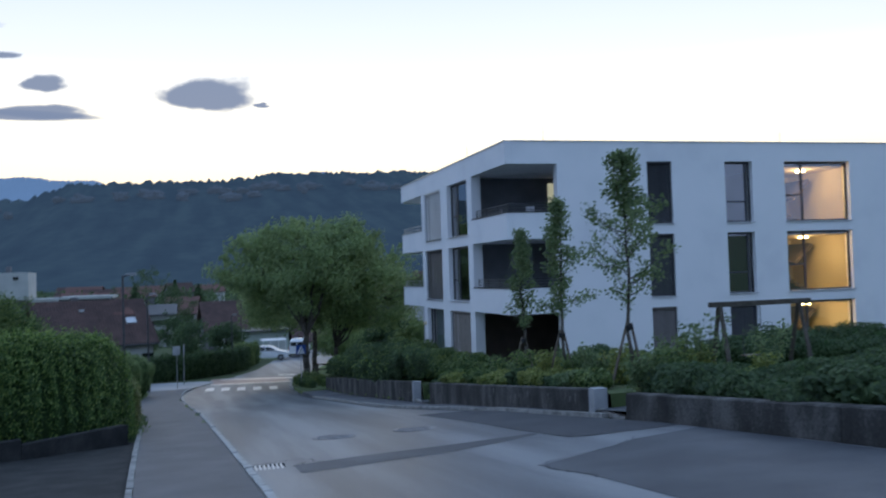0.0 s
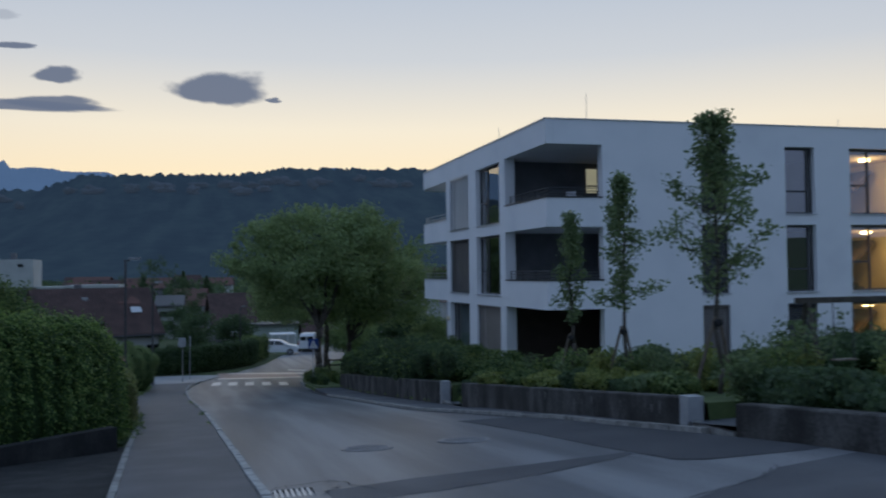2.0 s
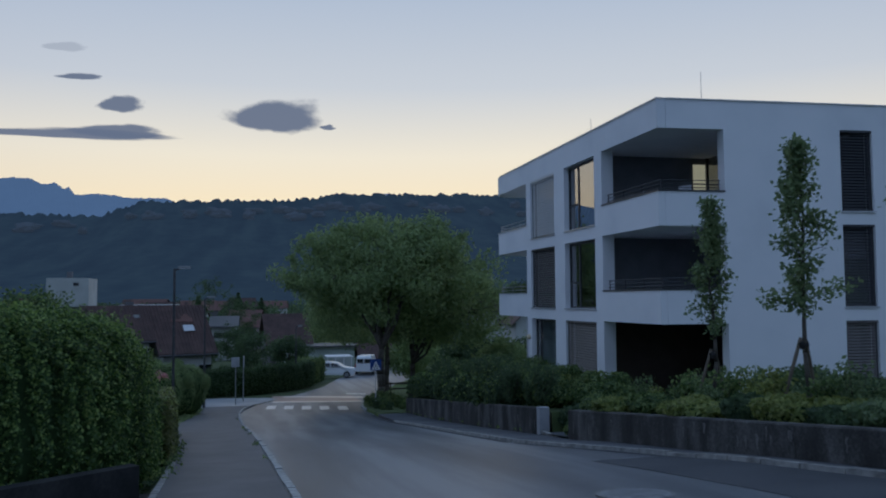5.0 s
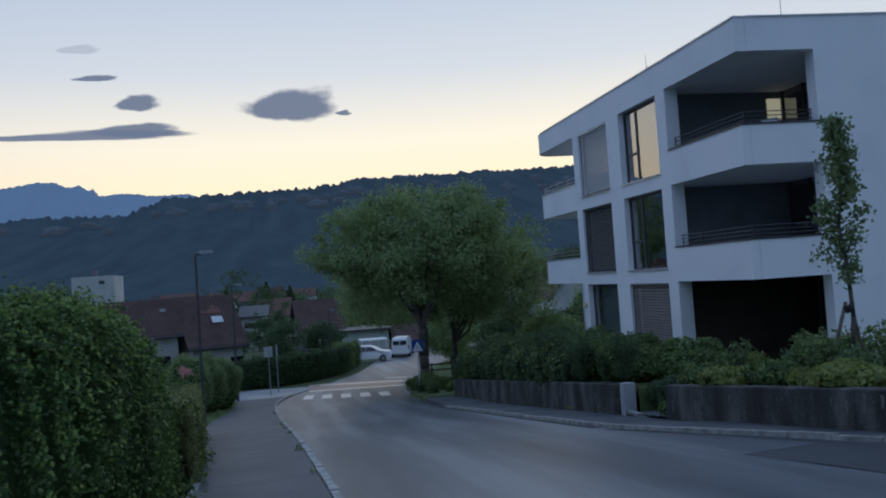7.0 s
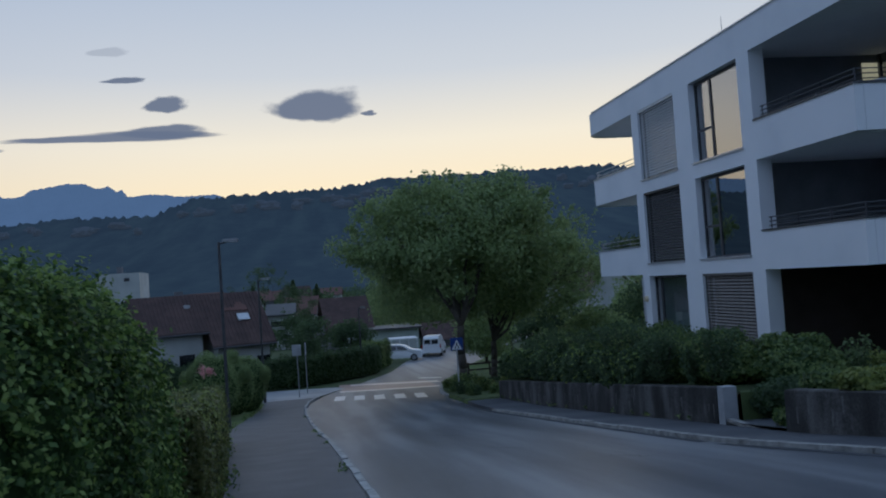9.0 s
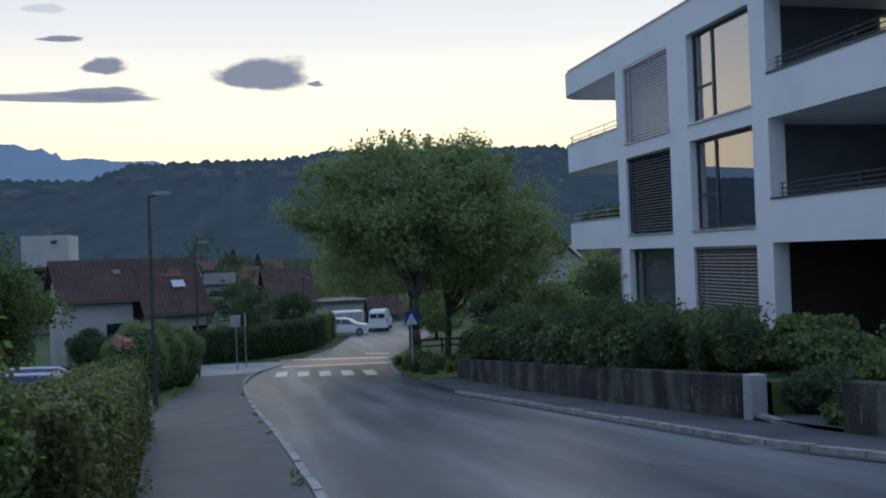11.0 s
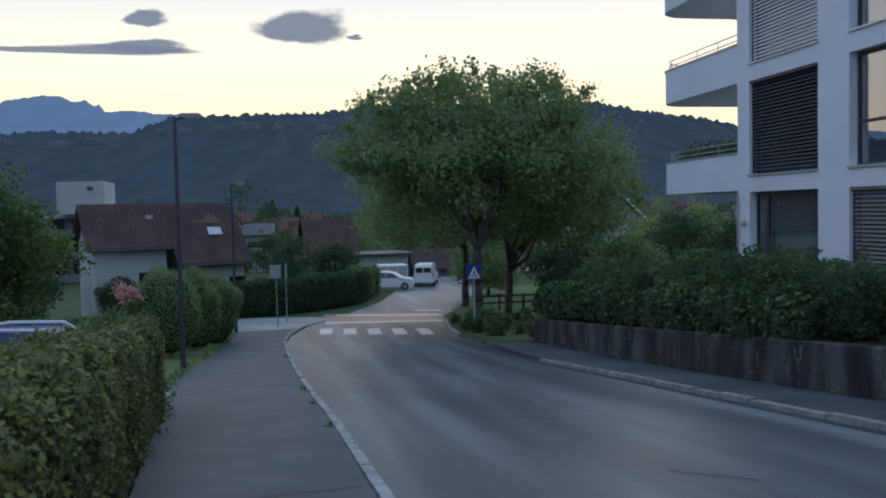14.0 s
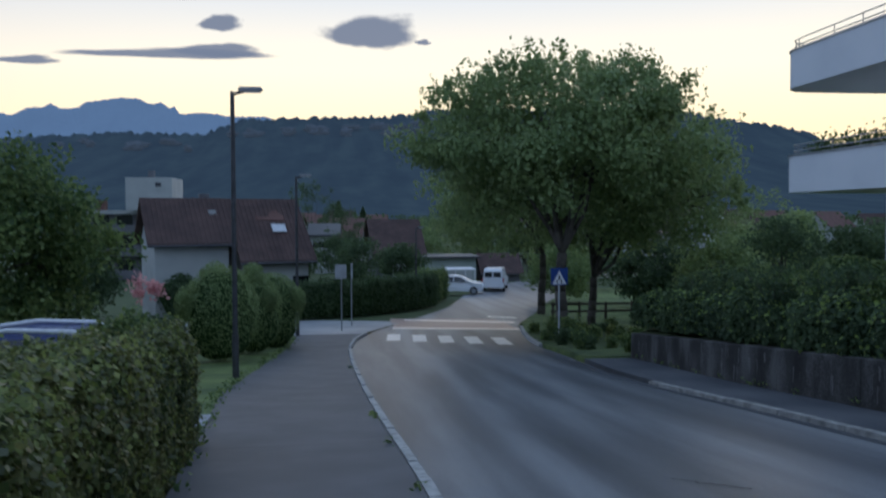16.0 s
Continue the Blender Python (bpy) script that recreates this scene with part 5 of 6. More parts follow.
part("slab", boxes((-0.35, -0.3, 0, 0.35, 0.3, 0.04)), "concrete_new", small)
fence = thing("wooden_fence", "low dark wooden rail fence on the lawn", "fence", 9.6, 63.0, lift(9.6, 63) + 0.08)
for k in range(4):
    part("post", boxes((1.3 * k - 0.05, -0.05, -0.1, 1.3 * k + 0.05, 0.05, 0.85)), "bark", fence)
for h in (0.35, 0.7):
    part("rail", boxes((-0.1, -0.035, h, 4.0, 0.035, h + 0.1)), "bark", fence)

# ---- vehicles ----


def vehicle(name, label, x, y, z, turn, paint, profile, roof, width, wheels, windows, back=()):
    """A car from its side outline: body, glass house, four wheels, lamps."""
    ob = thing(name, label, "car" if "van" not in name else "van", x, y, z, turn)

    def slab(outline, w, mat, nm, inset=0.0):
        bm = bmesh.new()
        a = [bm.verts.new((px, -w, pz)) for px, pz in outline]
        b = [bm.verts.new((px, w, pz)) for px, pz in outline]
        bm.faces.new(a)
        bm.faces.new(b[::-1])
        for i in range(len(a)):
            j = (i + 1) % len(a)
            bm.faces.new((a[j], a[i], b[i], b[j]))
        for v in bm.verts:
            if v.co.z > 0.95:
                v.co.y *= 1 - 0.22 * min((v.co.z - 0.95) / 0.6, 1) * inset
        bmesh.ops.recalc_face_normals(bm, faces=bm.faces)
        bmesh.ops.bevel(bm, geom=bm.edges, offset=0.04, segments=2, affect="EDGES")
        return part(nm, bm, mat, ob, smooth=False)

    slab(profile, width, paint, "body", 1.0)
    if roof:
        slab(roof, width * 0.985, "car_white" if "blue" in paint else paint, "roof", 1.0)
    for w in windows:
        for s in (-1, 1):
            bm = bmesh.new()
            vs = [bm.verts.new((px, s * (width + 0.004) * (1 - 0.22 * min(max(pz - 0.95, 0) / 0.6, 1)), pz)) for px, pz in w]
            bm.faces.new(vs if s < 0 else vs[::-1])
            part("side_window", bm, "car_glass", ob)
    for px in wheels:
        for s in (-1, 1):
            tyre = part("wheel", tubes(((px, s * (width - 0.2), 0.31), (px, s * (width + 0.01), 0.31), 0.31), n=20), "tyre", ob)
            part("rim", tubes(((px, s * (width - 0.1), 0.31), (px, s * (width + 0.018), 0.31), 0.19), n=14), "steel", tyre)
    for nm, mat, rows in back:
        for r in rows:
            part(nm, boxes(r), mat, ob)
    return ob


HATCH = [(-1.95, 0.25), (-1.98, 0.65), (-1.85, 0.88), (-1.0, 1.0), (-0.35, 1.40), (0.4, 1.5), (1.4, 1.46), (1.85, 1.1), (2.0, 0.8), (1.97, 0.28)]
HWIN = [[(-0.75, 1.02), (0.25, 1.02), (0.25, 1.40), (-0.25, 1.36)], [(0.32, 1.02), (1.05, 1.02), (1.05, 1.38), (0.32, 1.41)], [(1.12, 1.02), (1.55, 1.06), (1.35, 1.34), (1.12, 1.37)]]
vehicle("hatchback", "white hatchback parked beside the hedge", 8.2, 88.0, lift(8.6, 88), 168, "car_white", HATCH, None, 0.87, (-1.25, 1.25), HWIN, (("tail_light", "tail_red", [(1.93, -0.8, 0.8, 2.01, -0.6, 0.95), (1.93, 0.6, 0.8, 2.01, 0.8, 0.95)]),))
VAN = [(-2.2, 0.3), (-2.25, 0.85), (-1.95, 1.08), (-1.3, 1.2), (-0.85, 1.75), (-0.6, 1.88), (1.95, 1.9), (2.15, 1.7), (2.2, 0.35)]
vehicle("delivery_van", "white panel van with dark rear windows", 11.9, 92.5, lift(11.9, 92.5), -105, "car_white", VAN, None, 0.92, (-1.4, 1.35), [[(-1.05, 1.2), (-0.35, 1.2), (-0.35, 1.7), (-0.8, 1.68)]], (("rear_window", "car_glass", [(2.16, -0.65, 1.2, 2.21, -0.06, 1.6), (2.16, 0.06, 1.2, 2.21, 0.65, 1.6)]), ("tail_light", "tail_red", [(2.17, -0.9, 0.8, 2.22, -0.8, 1.15), (2.17, 0.8, 0.8, 2.22, 0.9, 1.15)])))
TOP = [(-1.0, 1.03), (-0.35, 1.44), (0.4, 1.54), (1.4, 1.50), (1.72, 1.28)]
vehicle("blue_hatchback", "blue small car with a white roof behind a hedge", -5.75, 38.6, lift(-6, 38.6) - 0.16, 0, "car_blue", HATCH, None, 0.85, (-1.25, 1.25), HWIN)
for s in (-1, 1):
    rail = bmesh.new()
    for (xa, za), (xb, zb) in zip(TOP[:-1], TOP[1:]):
        tube(rail, (xa, s * 0.62, za), (xb, s * 0.62, zb), 0.04, n=8)
    part("roof_rail", rail, "car_white", bpy.data.objects["blue_hatchback"], "white trim along the roof edge")

# ---- houses ----


def house(label, x, y, z, w, d, wall_h, roof_h, turn, wall, roof, over=0.5, windows=(), category="house", ridge_x=True, name="house"):
    ob = thing(name, label, category, x, y, z, turn)
    bm = bmesh.new()
    if ridge_x:
        pent = [(-d / 2, 0), (d / 2, 0), (d / 2, wall_h), (0, wall_h + roof_h - 0.25), (-d / 2, wall_h)]
        a, b = [bm.verts.new((-w / 2, p, q)) for p, q in pent], [bm.verts.new((w / 2, p, q)) for p, q in pent]
    else:
        pent = [(-w / 2, 0), (w / 2, 0), (w / 2, wall_h), (0, wall_h + roof_h - 0.25), (-w / 2, wall_h)]
        a, b = [bm.verts.new((p, -d / 2, q)) for p, q in pent], [bm.verts.new((p, d / 2, q)) for p, q in pent]
    bm.faces.new(a)
    bm.faces.new(b[::-1])
    for i in range(5):
        j = (i + 1) % 5
        bm.faces.new((a[j], a[i], b[i], b[j]))
    bmesh.ops.recalc_face_normals(bm, faces=bm.faces)
    part("wall", bm, wall, ob)
    half, length = (d / 2, w / 2) if ridge_x else (w / 2, d / 2)
    k = roof_h / half
    for s in (-1, 1):
        bm = bmesh.new()
        lo, hi = half + over, 0.0
        pts = []
        for l in (-length - over, length + over):
            for t in (lo, hi):
                for up in (0.0, 0.14):
                    q = (l, s * t, wall_h + roof_h - t * k + up)
                    pts.append(bm.verts.new(q if ridge_x else (q[1], q[0], q[2])))
        for f in ((0, 4, 6, 2), (1, 3, 7, 5), (0, 1, 5, 4), (0, 2, 3, 1), (4, 5, 7, 6), (2, 6, 7, 3)):
            bm.faces.new([pts[i] for i in f])
        bmesh.ops.recalc_face_normals(bm, faces=bm.faces)
        rf = part("roof", bm, roof, ob)
        g = bmesh.new()
        a0, b0 = (-length - over, s * (lo + 0.05), wall_h + roof_h - lo * k), (length + over, s * (lo + 0.05), wall_h + roof_h - lo * k)
        tube(g, a0 if ridge_x else (a0[1], a0[0], a0[2]), b0 if ridge_x else (b0[1], b0[0], b0[2]), 0.07, n=8)
        part("gutter", g, "steel_dark", rf)
        if s < 0 and ridge_x and roof == "roof_tile":
            n = int(2 * (length + over) / 0.26)
            for r in range(n + 1):
                u = -length - over + 0.03 + (2 * (length + over) - 0.06) * r / n
                rib = bmesh.new()
                tube(rib, (u, -0.02, wall_h + roof_h + 0.13), (u, -lo + 0.01, wall_h + roof_h - lo * k + 0.13), 0.045, n=5)
                part("tile_rib", rib, roof, rf)
    for u, zc, ww, hh in windows:
        wn_ = part("window", boxes((u - ww / 2, -d / 2 - 0.03, zc - hh / 2, u + ww / 2, -d / 2 + 0.05, zc + hh / 2)), "car_glass", ob)
        part("sill", boxes((u - ww / 2 - 0.05, -d / 2 - 0.1, zc - hh / 2 - 0.06, u + ww / 2 + 0.05, -d / 2 - 0.032, zc - hh / 2 - 0.01)), "render_white", wn_)
    return ob


zh = lift(0, 75)
h1 = house("white house with a broad brown tiled roof", -9.45, 72.4, zh, 3.9, 5.1, 0.44 - zh - 2.14, 2.14, 21, "render_white", "roof_tile", 0.4, [(0.9, 2.2, 1.0, 1.1)])
h2 = house("low house wing with a brown tiled roof and skylight", -5.32, 74.0, zh, 3.5, 7.0, 0.42 - zh - 3.1, 3.1, 21, "render_white", "roof_tile", 0.4, [(-1.2, 1.7, 0.9, 1.2), (1.3, 1.7, 0.9, 1.2)])
slope = math.atan2(3.1, 3.5)
m = Matrix.Translation((0.5, -2.0, 0.42 - zh - 2.0 * 3.1 / 3.5 + 0.16)) @ Matrix.Rotation(slope, 4, "X")
# Pale aluminium stands in for the sky reflected by the skylight glass.
part("skylight", boxes((-0.4, -0.32, 0, 0.4, 0.32, 0.1), m=m), "sill", h2, "skylight, mirrored sky put into its pale colour")
m2 = Matrix.Translation((0.25, -1.2, 0.42 - zh - 1.2 * 3.1 / 3.5 + 0.16)) @ Matrix.Rotation(slope, 4, "X")
part("tile_patch", boxes((-0.9, -0.3, 0, 0.3, 0.0, 0.03), (0.3, -0.35, 0, 0.75, 0.1, 0.035), (-0.1, 0.0, 0, 0.6, 0.28, 0.03), (0.1, 0.28, 0, 0.5, 0.5, 0.035), m=m2), "roof_red", h2, "newer red roof tiles")
part("chimney", boxes((1.0, 0.3, -0.4 - zh, 1.5, 0.8, 0.85 - zh)), "render_grey", h1)
part("dormer_vent", boxes((1.2, -1.1, -0.6 - zh, 1.6, -0.75, -0.1 - zh)), "sill", h1)

block = thing("apartment_block", "flat roofed apartment block with a white roof house", "building", -22.0, 116.0, -7.2)
part("wall", boxes((-9, 0, 0, 6, 9, 7.1)), "render_grey", block)
part("roof", boxes((-9.4, -0.6, 7.1, 6.4, 9.4, 7.5)), "render_white", block)
part("roof_house", boxes((-1.4, -2.6, 7.5, 3.3, 3.0, 10.9)), "render_white", block, "white roof house")
part("roof_house_window", boxes((1.6, -2.63, 9.95, 2.2, -2.58, 10.35)), "car_glass", block)
part("chimney", boxes((0.3, 0, 10.9, 0.9, 0.6, 11.75)), "render_grey", block)
part("chimney", boxes((-5.5, 1, 7.5, -4.5, 2, 8.6)), "roof_red", block)
for fl in range(3):
    part("balcony", boxes((-8.5, -1.2, 0.2 + 2.4 * fl, 1.5, -0.02, 0.35 + 2.4 * fl), (-8.5, -1.2, 0.35 + 2.4 * fl, 1.5, -1.1, 1.15 + 2.4 * fl)), "render_grey", block)
    for k in range(4):
        part("window", boxes((-7.8 + 2.4 * k, -0.04, 0.5 + 2.4 * fl, -6.2 + 2.4 * k, 0.05, 2.2 + 2.4 * fl)), "car_glass", block)
part("annex", boxes((6.4, 0, 0, 12.5, 8, 7.3)), "render_grey", block)
part("annex_roof", boxes((6.4, -0.5, 7.3, 12.8, 8.3, 7.65)), "render_white", block)

garage = thing("garage", "low pale green garage building with a dark roof edge", "garage", 8.6, 104.0, -7.35)
part("wall", boxes((-4.6, 0, 0, 3.4, 6, 2.8)), "render_green", garage)
part("roof", boxes((-5.0, -0.5, 2.8, 3.8, 6.4, 2.98)), "steel_dark", garage)
part("door", boxes((0.8, -0.05, 0, 3.0, 0.02, 1.8)), "render_white", garage)
port = thing("carport", "small white roofed carport on thin posts", "carport", 9.7, 99.5, -7.1)
part("roof", boxes((-1.4, -1.6, 1.75, 1.4, 1.6, 1.87)), "sign_white", port)
for x in (-1.3, -0.45, 0.45, 1.3):
    part("post", boxes((x - 0.05, -1.5, 0, x + 0.05, -1.4, 1.75)), "sign_white", port)
house("distant house with a dark brown roof", 4.3, 112.0, -7.2, 4.6, 9, 2.8, 3.5, 6, "render_grey", "roof_tile", 0.5, [(-1.2, 1.5, 1.2, 1.2), (1.2, 1.5, 1.2, 1.2)])
house("low house with a dark brown roof behind the van", 14.8, 108.0, -8.3, 3.6, 5, 2.3, 1.6, 0, "render_grey", "roof_tile", 0.4, [(-0.8, 1.4, 0.9, 0.9)])
house("distant house with a red roof", -0.9, 150.0, -7.2, 4.6, 7, 4.0, 2.4, -8, "render_grey", "roof_red", 0.6, [(-1.2, 3, 1.2, 1.2), (1.2, 3, 1.2, 1.2)])
house("distant long house with a pale wall", -3.4, 128.0, -7.2, 3.2, 8, 4.6, 1.2, 0, "render_white", "steel_dark", 0.4, [(0, 3.4, 2.6, 0.7)])
house("white house seen between the tree trunks", 22.5, 118.0, -7.2, 7, 9, 3.2, 2.0, -5, "render_white", "roof_tile", 0.5, [(-2.4, 3.4, 1.2, 1.3), (1.0, 3.4, 1.2, 1.3), (-2.4, 1.2, 1.2, 1.3)])
gabled = house("house with a steep dark roof above the garden trees", 33.1, 103.0, -7.0, 5.0, 9, 5.3, 2.5, -8, "render_white", "roof_tile", 0.5, [(-1.0, 2.6, 1.1, 1.2), (1.2, 2.6, 1.1, 1.2)], ridge_x=False)
# White strip built in for the bright glint on this roof edge.
part("roof_edge_glint", tubes(((0.6, -5.05, 7.45), (3.0, -5.05, 5.0), 0.13)), "sign_white", gabled, "white strip in place of a glint along the roof edge")
house("distant pale house among trees", 46.0, 150.0, -7.0, 10, 9, 6.0, 3.4, -12, "render_white", "roof_tile", 0.5, [(-2.4, 3.8, 1.3, 1.3), (1.6, 3.8, 1.3, 1.3)])
near_house = house("house with broad eaves behind the tall hedge", -14.2, 36.5, lift(-8, 36), 8.2, 9.0, 5.8, 2.3, 0, "render_white", "roof_tile", 0.9, [(2.6, 4.2, 1.2, 1.3)], ridge_x=False)

# ---- far trees and hills ----
rng = np.random.default_rng(77)
for i, (x, y, r, h) in enumerate(((13.5, 76, 2.2, 3.8), (17.0, 70, 2.2, 3.9), (15, 118, 3.2, 5.6), (19, 112, 2.6, 4.8), (8.5, 122, 3.4, 6.0), (21.5, 64, 2.6, 4.4), (16.5, 60, 1.9, 3.4), (22.5, 58, 2.4, 4.2), (31, 84, 3.6, 6.6), (19, 90, 3.0, 5.5), (24.5, 70, 2.6, 5.2), (28, 62, 3.0, 5.0))):
    tree("garden_tree", "dark bushy garden tree behind the building", x, y, lift(x, y), 0.14, 1.2, (0, 0, h * 0.58), (r, r, h * 0.46), "leaf_dark" if i % 2 else "leaf_tree", 300 + i, 40, 190, 0.2, low=-0.9)
for i, (x, y, r, h) in enumerate(((-3.8, 79, 1.6, 3.6), (0.5, 90, 2.0, 4.2), (4.0, 96, 1.8, 3.6), (-14.5, 70, 1.6, 3.0), (-1.5, 105, 2.2, 4.4), (-1.9, 140, 3.0, 8.0), (-5.6, 135, 4.2, 11.4))):
    tree("garden_tree", "dark garden tree between the houses", x, y, lift(x, y), 0.12, 0.9, (0, 0, h * 0.58), (r, r, h * 0.45), "leaf_dark", 330 + i, 30, 170, 0.2, low=-0.9)


def conifer(x, y, z, h, r, seed):
    rg = np.random.default_rng(seed)
    ob = thing("conifer", "dark pointed conifer beyond the roofs", "tree", x, y, z, group="far conifers")
    part("trunk", tubes(((0, 0, -0.2), (0, 0, h * 0.9), 0.18, 0.03)), "bark", ob)
    k = 2600
    t = rg.random(k) ** 0.7
    a = rg.uniform(0, 2 * math.pi, k)
    rad = r * (1 - t) * (0.55 + 0.45 * (np.sin(t * 60) * 0.5 + 0.5)) * rg.uniform(0.6, 1.0, k)
    leaves("crown", np.stack([np.cos(a) * rad, np.sin(a) * rad, h * (0.08 + 0.92 * t)], 1), 0.55, "leaf_dark", ob, seed)


for i, (x, y, h, r) in enumerate(((-2.5, 174, 9.5, 4.0), (2, 185, 8.5, 3.8), (-11, 190, 9, 3.8))):
    conifer(x, y, -7.2, h, r, 400 + i)
v, f = [], []
rg = np.random.default_rng(9)
k = 1500
cx, cy = rg.uniform(-420, 420, k), rg.uniform(190, 620, k)
ps = []
for x, y in zip(cx, cy):
    s = rg.uniform(2.5, 5.0)
    ps.append(np.array((x, y, -7.2 + s * 0.9)) + np.clip(rg.normal(size=(90, 3)), -1.6, 1.6) * (s * 0.5, s * 0.5, s * 0.42))
tagged(leaves("far_trees", np.concatenate(ps), 1.0, "leaf_dark", None, 9), "dark tree crowns across the valley floor", "trees", kind="stuff")
for i in range(46):
    x, y = rg.uniform(-190, 190), rg.uniform(175, 420)
    house("small distant house among valley trees", x, y, -7.3, rg.uniform(8, 13), 9, rg.uniform(3.5, 6), rg.uniform(2.5, 3.6), rg.uniform(-25, 25), "render_white" if i % 3 else "render_grey", "roof_red" if i % 2 else "roof_tile", 0.5, [(-2, 2.4, 1.3, 1.3), (2, 2.4, 1.3, 1.3)], name="distant_house")

RIDGE = [(-4200, 90), (-2600, 190), (-1700, 215), (-995, 227), (-685, 245), (-432, 242), (-316, 284), (-156, 290), (127, 299), (244, 317), (584, 325), (964, 331), (1092, 308), (1407, 268), (1690, 150), (2200, 40), (3000, -10)]


def hill(name, label, y_foot, y_top, ridge, nx, ny, x0, x1, rough, mat, seed, teeth=0.0):
    """A long slope with an uneven crest."""
    rg = np.random.default_rng(seed)
    v = []
    for r in range(ny + 1):
        t = r / ny
        for c in range(nx + 1):
            x = x0 + (x1 - x0) * c / nx
            top = interp(x, ridge)
            h = -8 + (top + 8) * (0.18 * t + 0.82 * t ** 2.2)
            h += rough * math.sin(math.pi * min(t, 0.999)) * noise.noise(Vector((x * 0.004, t * 5, seed))) * 40
            if r == ny:
                h += teeth * (rg.random() - 0.3)
            v.append((x * (0.55 + 0.45 * t), y_foot + (y_top - y_foot) * t, h))
    f = [(r * (nx + 1) + c, r * (nx + 1) + c + 1, (r + 1) * (nx + 1) + c + 1, (r + 1) * (nx + 1) + c) for r in range(ny) for c in range(nx)]
    return tagged(from_arrays(name, v, f, mat), label, "hill", kind="structure")


hill("backdrop_ridge", "long wooded ridge, dark blue haze in its colour", 640, 2500, RIDGE, 900, 30, -4200, 3000, 0.22, "forest", 3, 12.0)
FAR = [(-4500, 380), (-2600, 470), (-2000, 515), (-1793, 541), (-1738, 528), (-1668, 566), (-1585, 572), (-1543, 593), (-1502, 568), (-1418, 568), (-1375, 598), (-1290, 611), (-1191, 626), (-1106, 622), (-1050, 593), (-992, 602), (-950, 573), (-926, 585), (-898, 542), (-806, 551), (-705, 544), (-647, 532), (-456, 534), (-300, 470), (400, 380), (640, 380), (660, 555), (690, 582), (715, 582), (745, 552), (780, 380), (3000, 200)]
hill("backdrop_mountains", "far rocky mountain chain, pale blue haze in its colour", 3300, 4500, FAR, 900, 10, -4500, 3000, 0.2, "far_rock", 5, 6.0)
for i in range(44):
    x = rg.uniform(-950, 950)
    t = rg.uniform(0.84, 0.92)
    top = interp(x, RIDGE)
    z = -8 + (top + 8) * (0.18 * t + 0.82 * t ** 2.2)
    w, hgt = rg.uniform(8, 26), rg.uniform(5, 12)
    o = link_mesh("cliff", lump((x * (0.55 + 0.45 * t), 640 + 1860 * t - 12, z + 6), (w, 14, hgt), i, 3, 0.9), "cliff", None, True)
    tagged(o, "pale limestone cliff in the wooded ridge", "cliff", kind="structure")


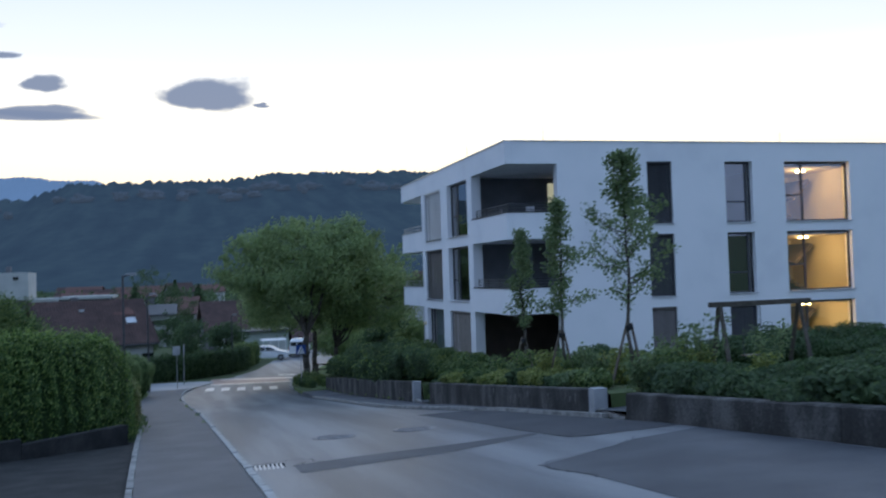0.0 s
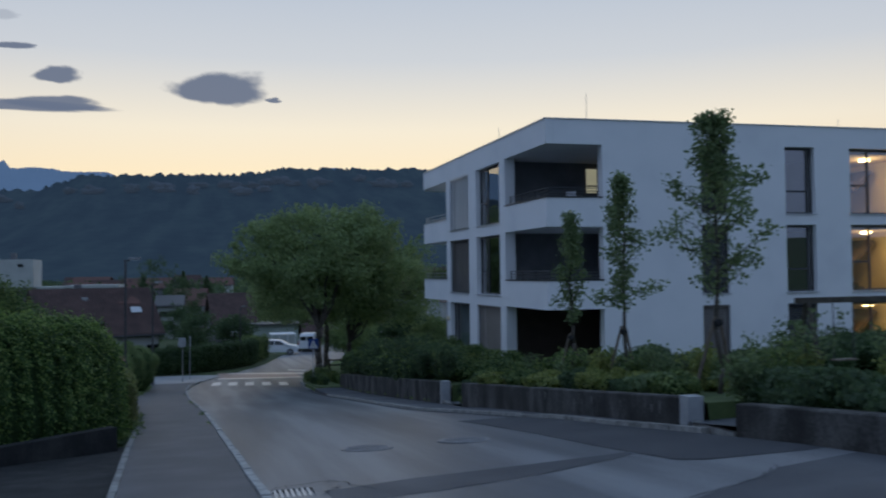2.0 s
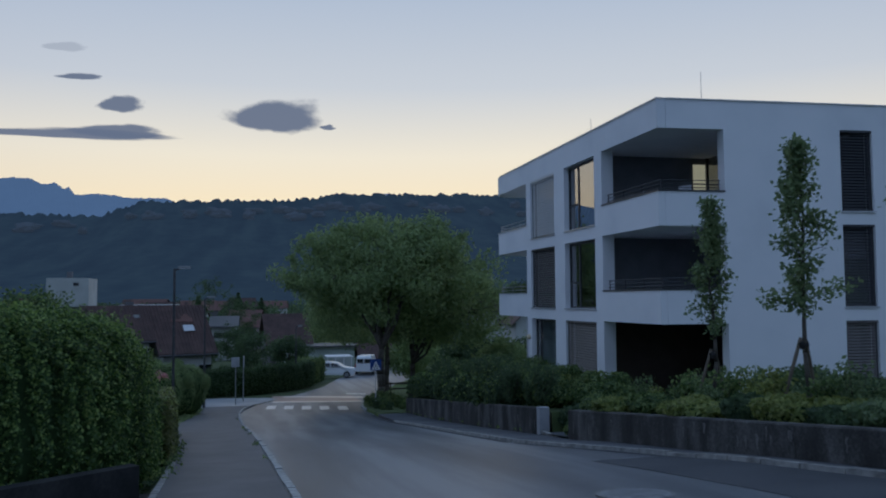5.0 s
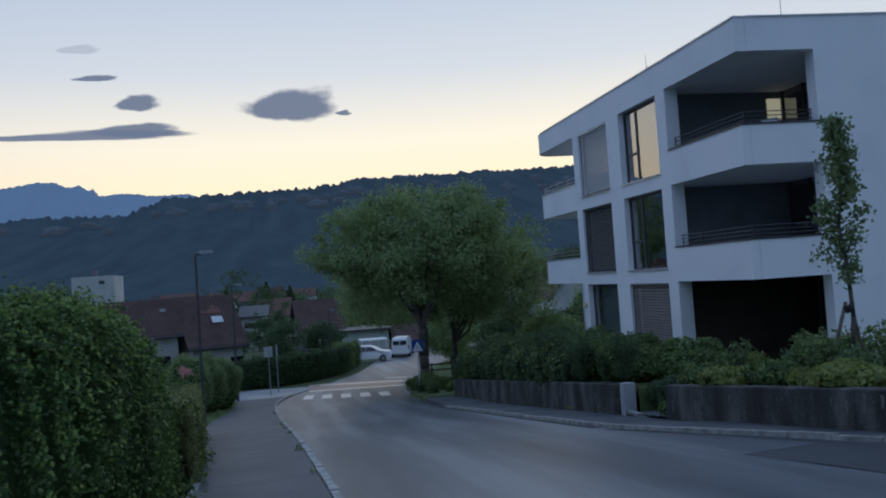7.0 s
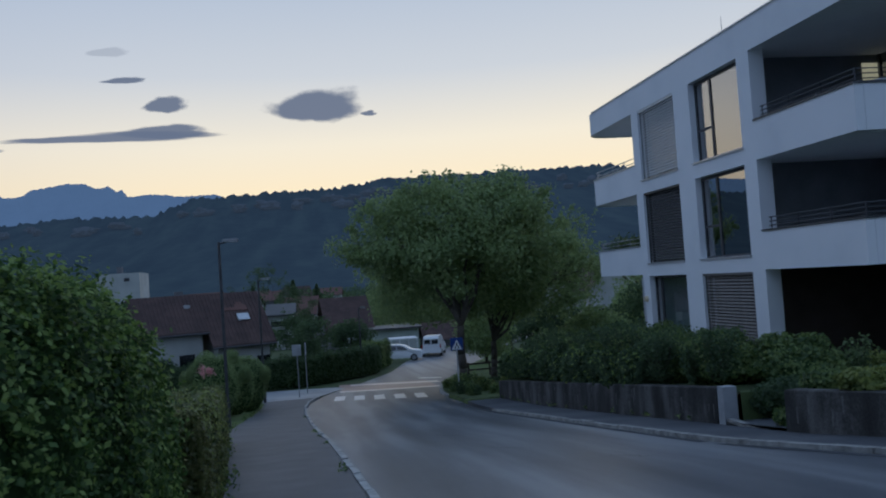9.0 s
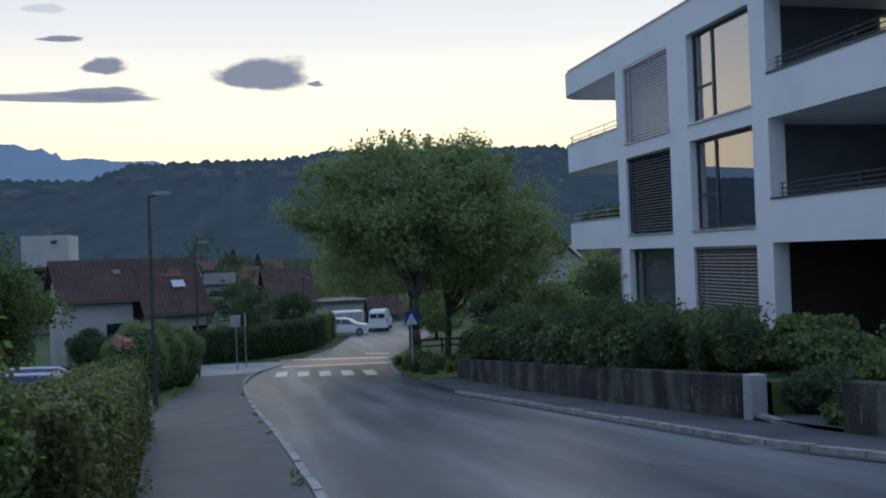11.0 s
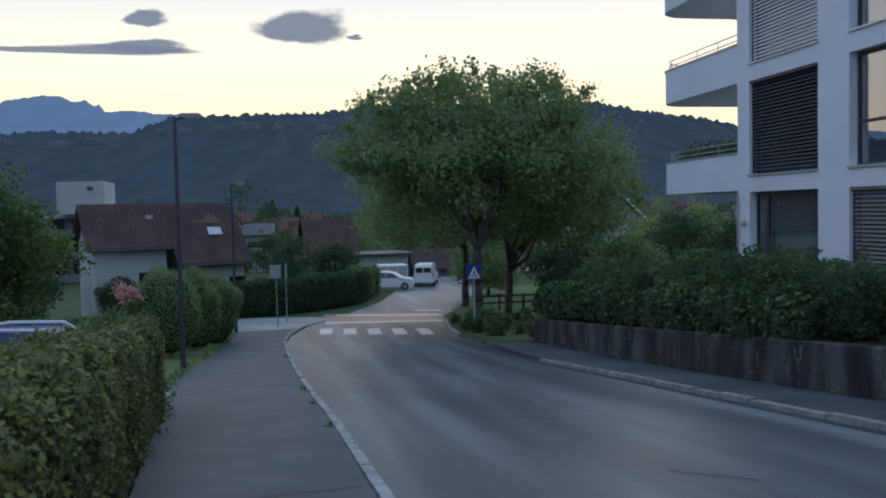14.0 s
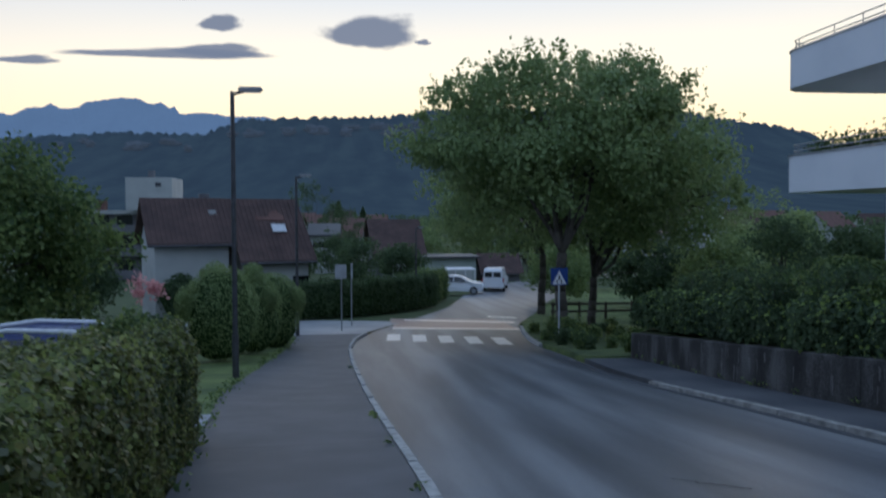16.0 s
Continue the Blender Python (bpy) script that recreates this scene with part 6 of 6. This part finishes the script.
def cloud_material(name, cover):
    """A small cloud with a flat underside, a domed top and a thin end."""
    m = bpy.data.materials.new(name)
    m.use_nodes = True
    n, l = m.node_tree.nodes, m.node_tree.links
    n.clear()
    out, mix, tr, em = (n.new("ShaderNode" + k) for k in ("OutputMaterial", "MixShader", "BsdfTransparent", "Emission"))
    em.inputs[0].default_value, em.inputs[1].default_value = (0.14, 0.178, 0.265, 1), 1.0
    co, cut, joined, ln, nz = (n.new("ShaderNode" + k) for k in ("TexCoord", "SeparateXYZ", "CombineXYZ", "VectorMath", "TexNoise"))
    ln.operation = "LENGTH"
    l.new(co.outputs["Object"], cut.inputs[0])

    def calc(op, a, b):
        k = n.new("ShaderNodeMath")
        k.operation = op
        for s, v in zip(k.inputs, (a, b)):
            if isinstance(v, float):
                s.default_value = v
            else:
                l.new(v, s)
        return k.outputs[0]

    high = calc("MAXIMUM", cut.outputs["Y"], calc("MULTIPLY", cut.outputs["Y"], -1.9))
    wedge = calc("SUBTRACT", 1.25, calc("MULTIPLY", cut.outputs["X"], 0.45))
    l.new(cut.outputs["X"], joined.inputs[0])
    l.new(calc("MULTIPLY", high, wedge), joined.inputs[1])
    l.new(joined.outputs[0], ln.inputs[0])
    nz.noise_dimensions = "4D"
    info = n.new("ShaderNodeObjectInfo")
    l.new(calc("MULTIPLY", info.outputs["Random"], 40.0), nz.inputs["W"])
    nz.inputs["Scale"].default_value, nz.inputs["Detail"].default_value = 1.6, 6
    l.new(co.outputs["Object"], nz.inputs["Vector"])
    edge_ = n.new("ShaderNodeMapRange")
    edge_.interpolation_type = "SMOOTHSTEP"
    edge_.inputs["From Min"].default_value, edge_.inputs["From Max"].default_value = 1.48, 1.14
    edge_.inputs["To Max"].default_value = cover
    l.new(calc("ADD", ln.outputs["Value"], calc("MULTIPLY", nz.outputs[0], 0.95)), edge_.inputs["Value"])
    l.new(edge_.outputs[0], mix.inputs[0])
    l.new(tr.outputs[0], mix.inputs[1])
    l.new(em.outputs[0], mix.inputs[2])
    l.new(mix.outputs[0], out.inputs[0])
    return m


M["cloud"], M["cloud_thin"] = cloud_material("evening_cloud", 0.95), cloud_material("thin_evening_cloud", 0.3)
for k, (x, z, w, h, mt) in enumerate(((85, 945, 262, 150, "cloud"), (370, 918, 46, 24, "cloud"), (-680, 992, 128, 78, "cloud"), (-960, 838, 540, 46, "cloud"), (-690, 856, 250, 66, "cloud"), (-1650, 800, 170, 36, "cloud"), (-880, 1140, 125, 30, "cloud"), (-960, 1290, 120, 44, "cloud_thin"))):
    bm = bmesh.new()
    bmesh.ops.create_grid(bm, x_segments=1, y_segments=1, size=1.5)
    o = link_mesh("cloud", bm, mt)
    o.matrix_basis = Matrix.Translation((x, 4400 + 9 * k, z)) @ Matrix.Rotation(radians(90), 4, "X") @ Matrix.Diagonal((w, h, 1, 1))
    tagged(o, "small grey blue evening cloud" if mt == "cloud" else "thin pale wisp of evening cloud", "cloud", kind="structure")

for q, pot, i in PLANTERS:
    tagged(leaves("plant", q, 0.1, "leaf_shrub" if i % 2 else "leaf_dark", pot, 520 + i), kind="stuff")

weeds = []
rw = np.random.default_rng(15)
for y in np.arange(19, 56, 0.16):
    if rw.random() < 0.55:
        x = edge_l(y) + rw.uniform(-0.15, 0.10)
        weeds.append(np.array((x, y, lift(x, y) + 0.14)) + rw.normal(size=(10, 3)) * (0.06, 0.06, 0.04))
for y in np.arange(20, 50, 0.2):
    if rw.random() < 0.05:
        x = kerb_l(y) - 0.17
        weeds.append(np.array((x, y, lift(x, y) + 0.12)) + rw.normal(size=(12, 3)) * (0.035, 0.07, 0.015))
for y in np.arange(29, 46, 0.25):
    if rw.random() < 0.4:
        x = foot(y) - 0.03
        weeds.append(np.array((x, y, lift(x, y) + 0.14)) + rw.normal(size=(10, 3)) * (0.03, 0.07, 0.03))
tagged(leaves("weeds", np.concatenate(weeds), 0.06, "leaf_shrub", None, 16), "weeds and grass tufts along pavement edges", "weeds", kind="stuff")
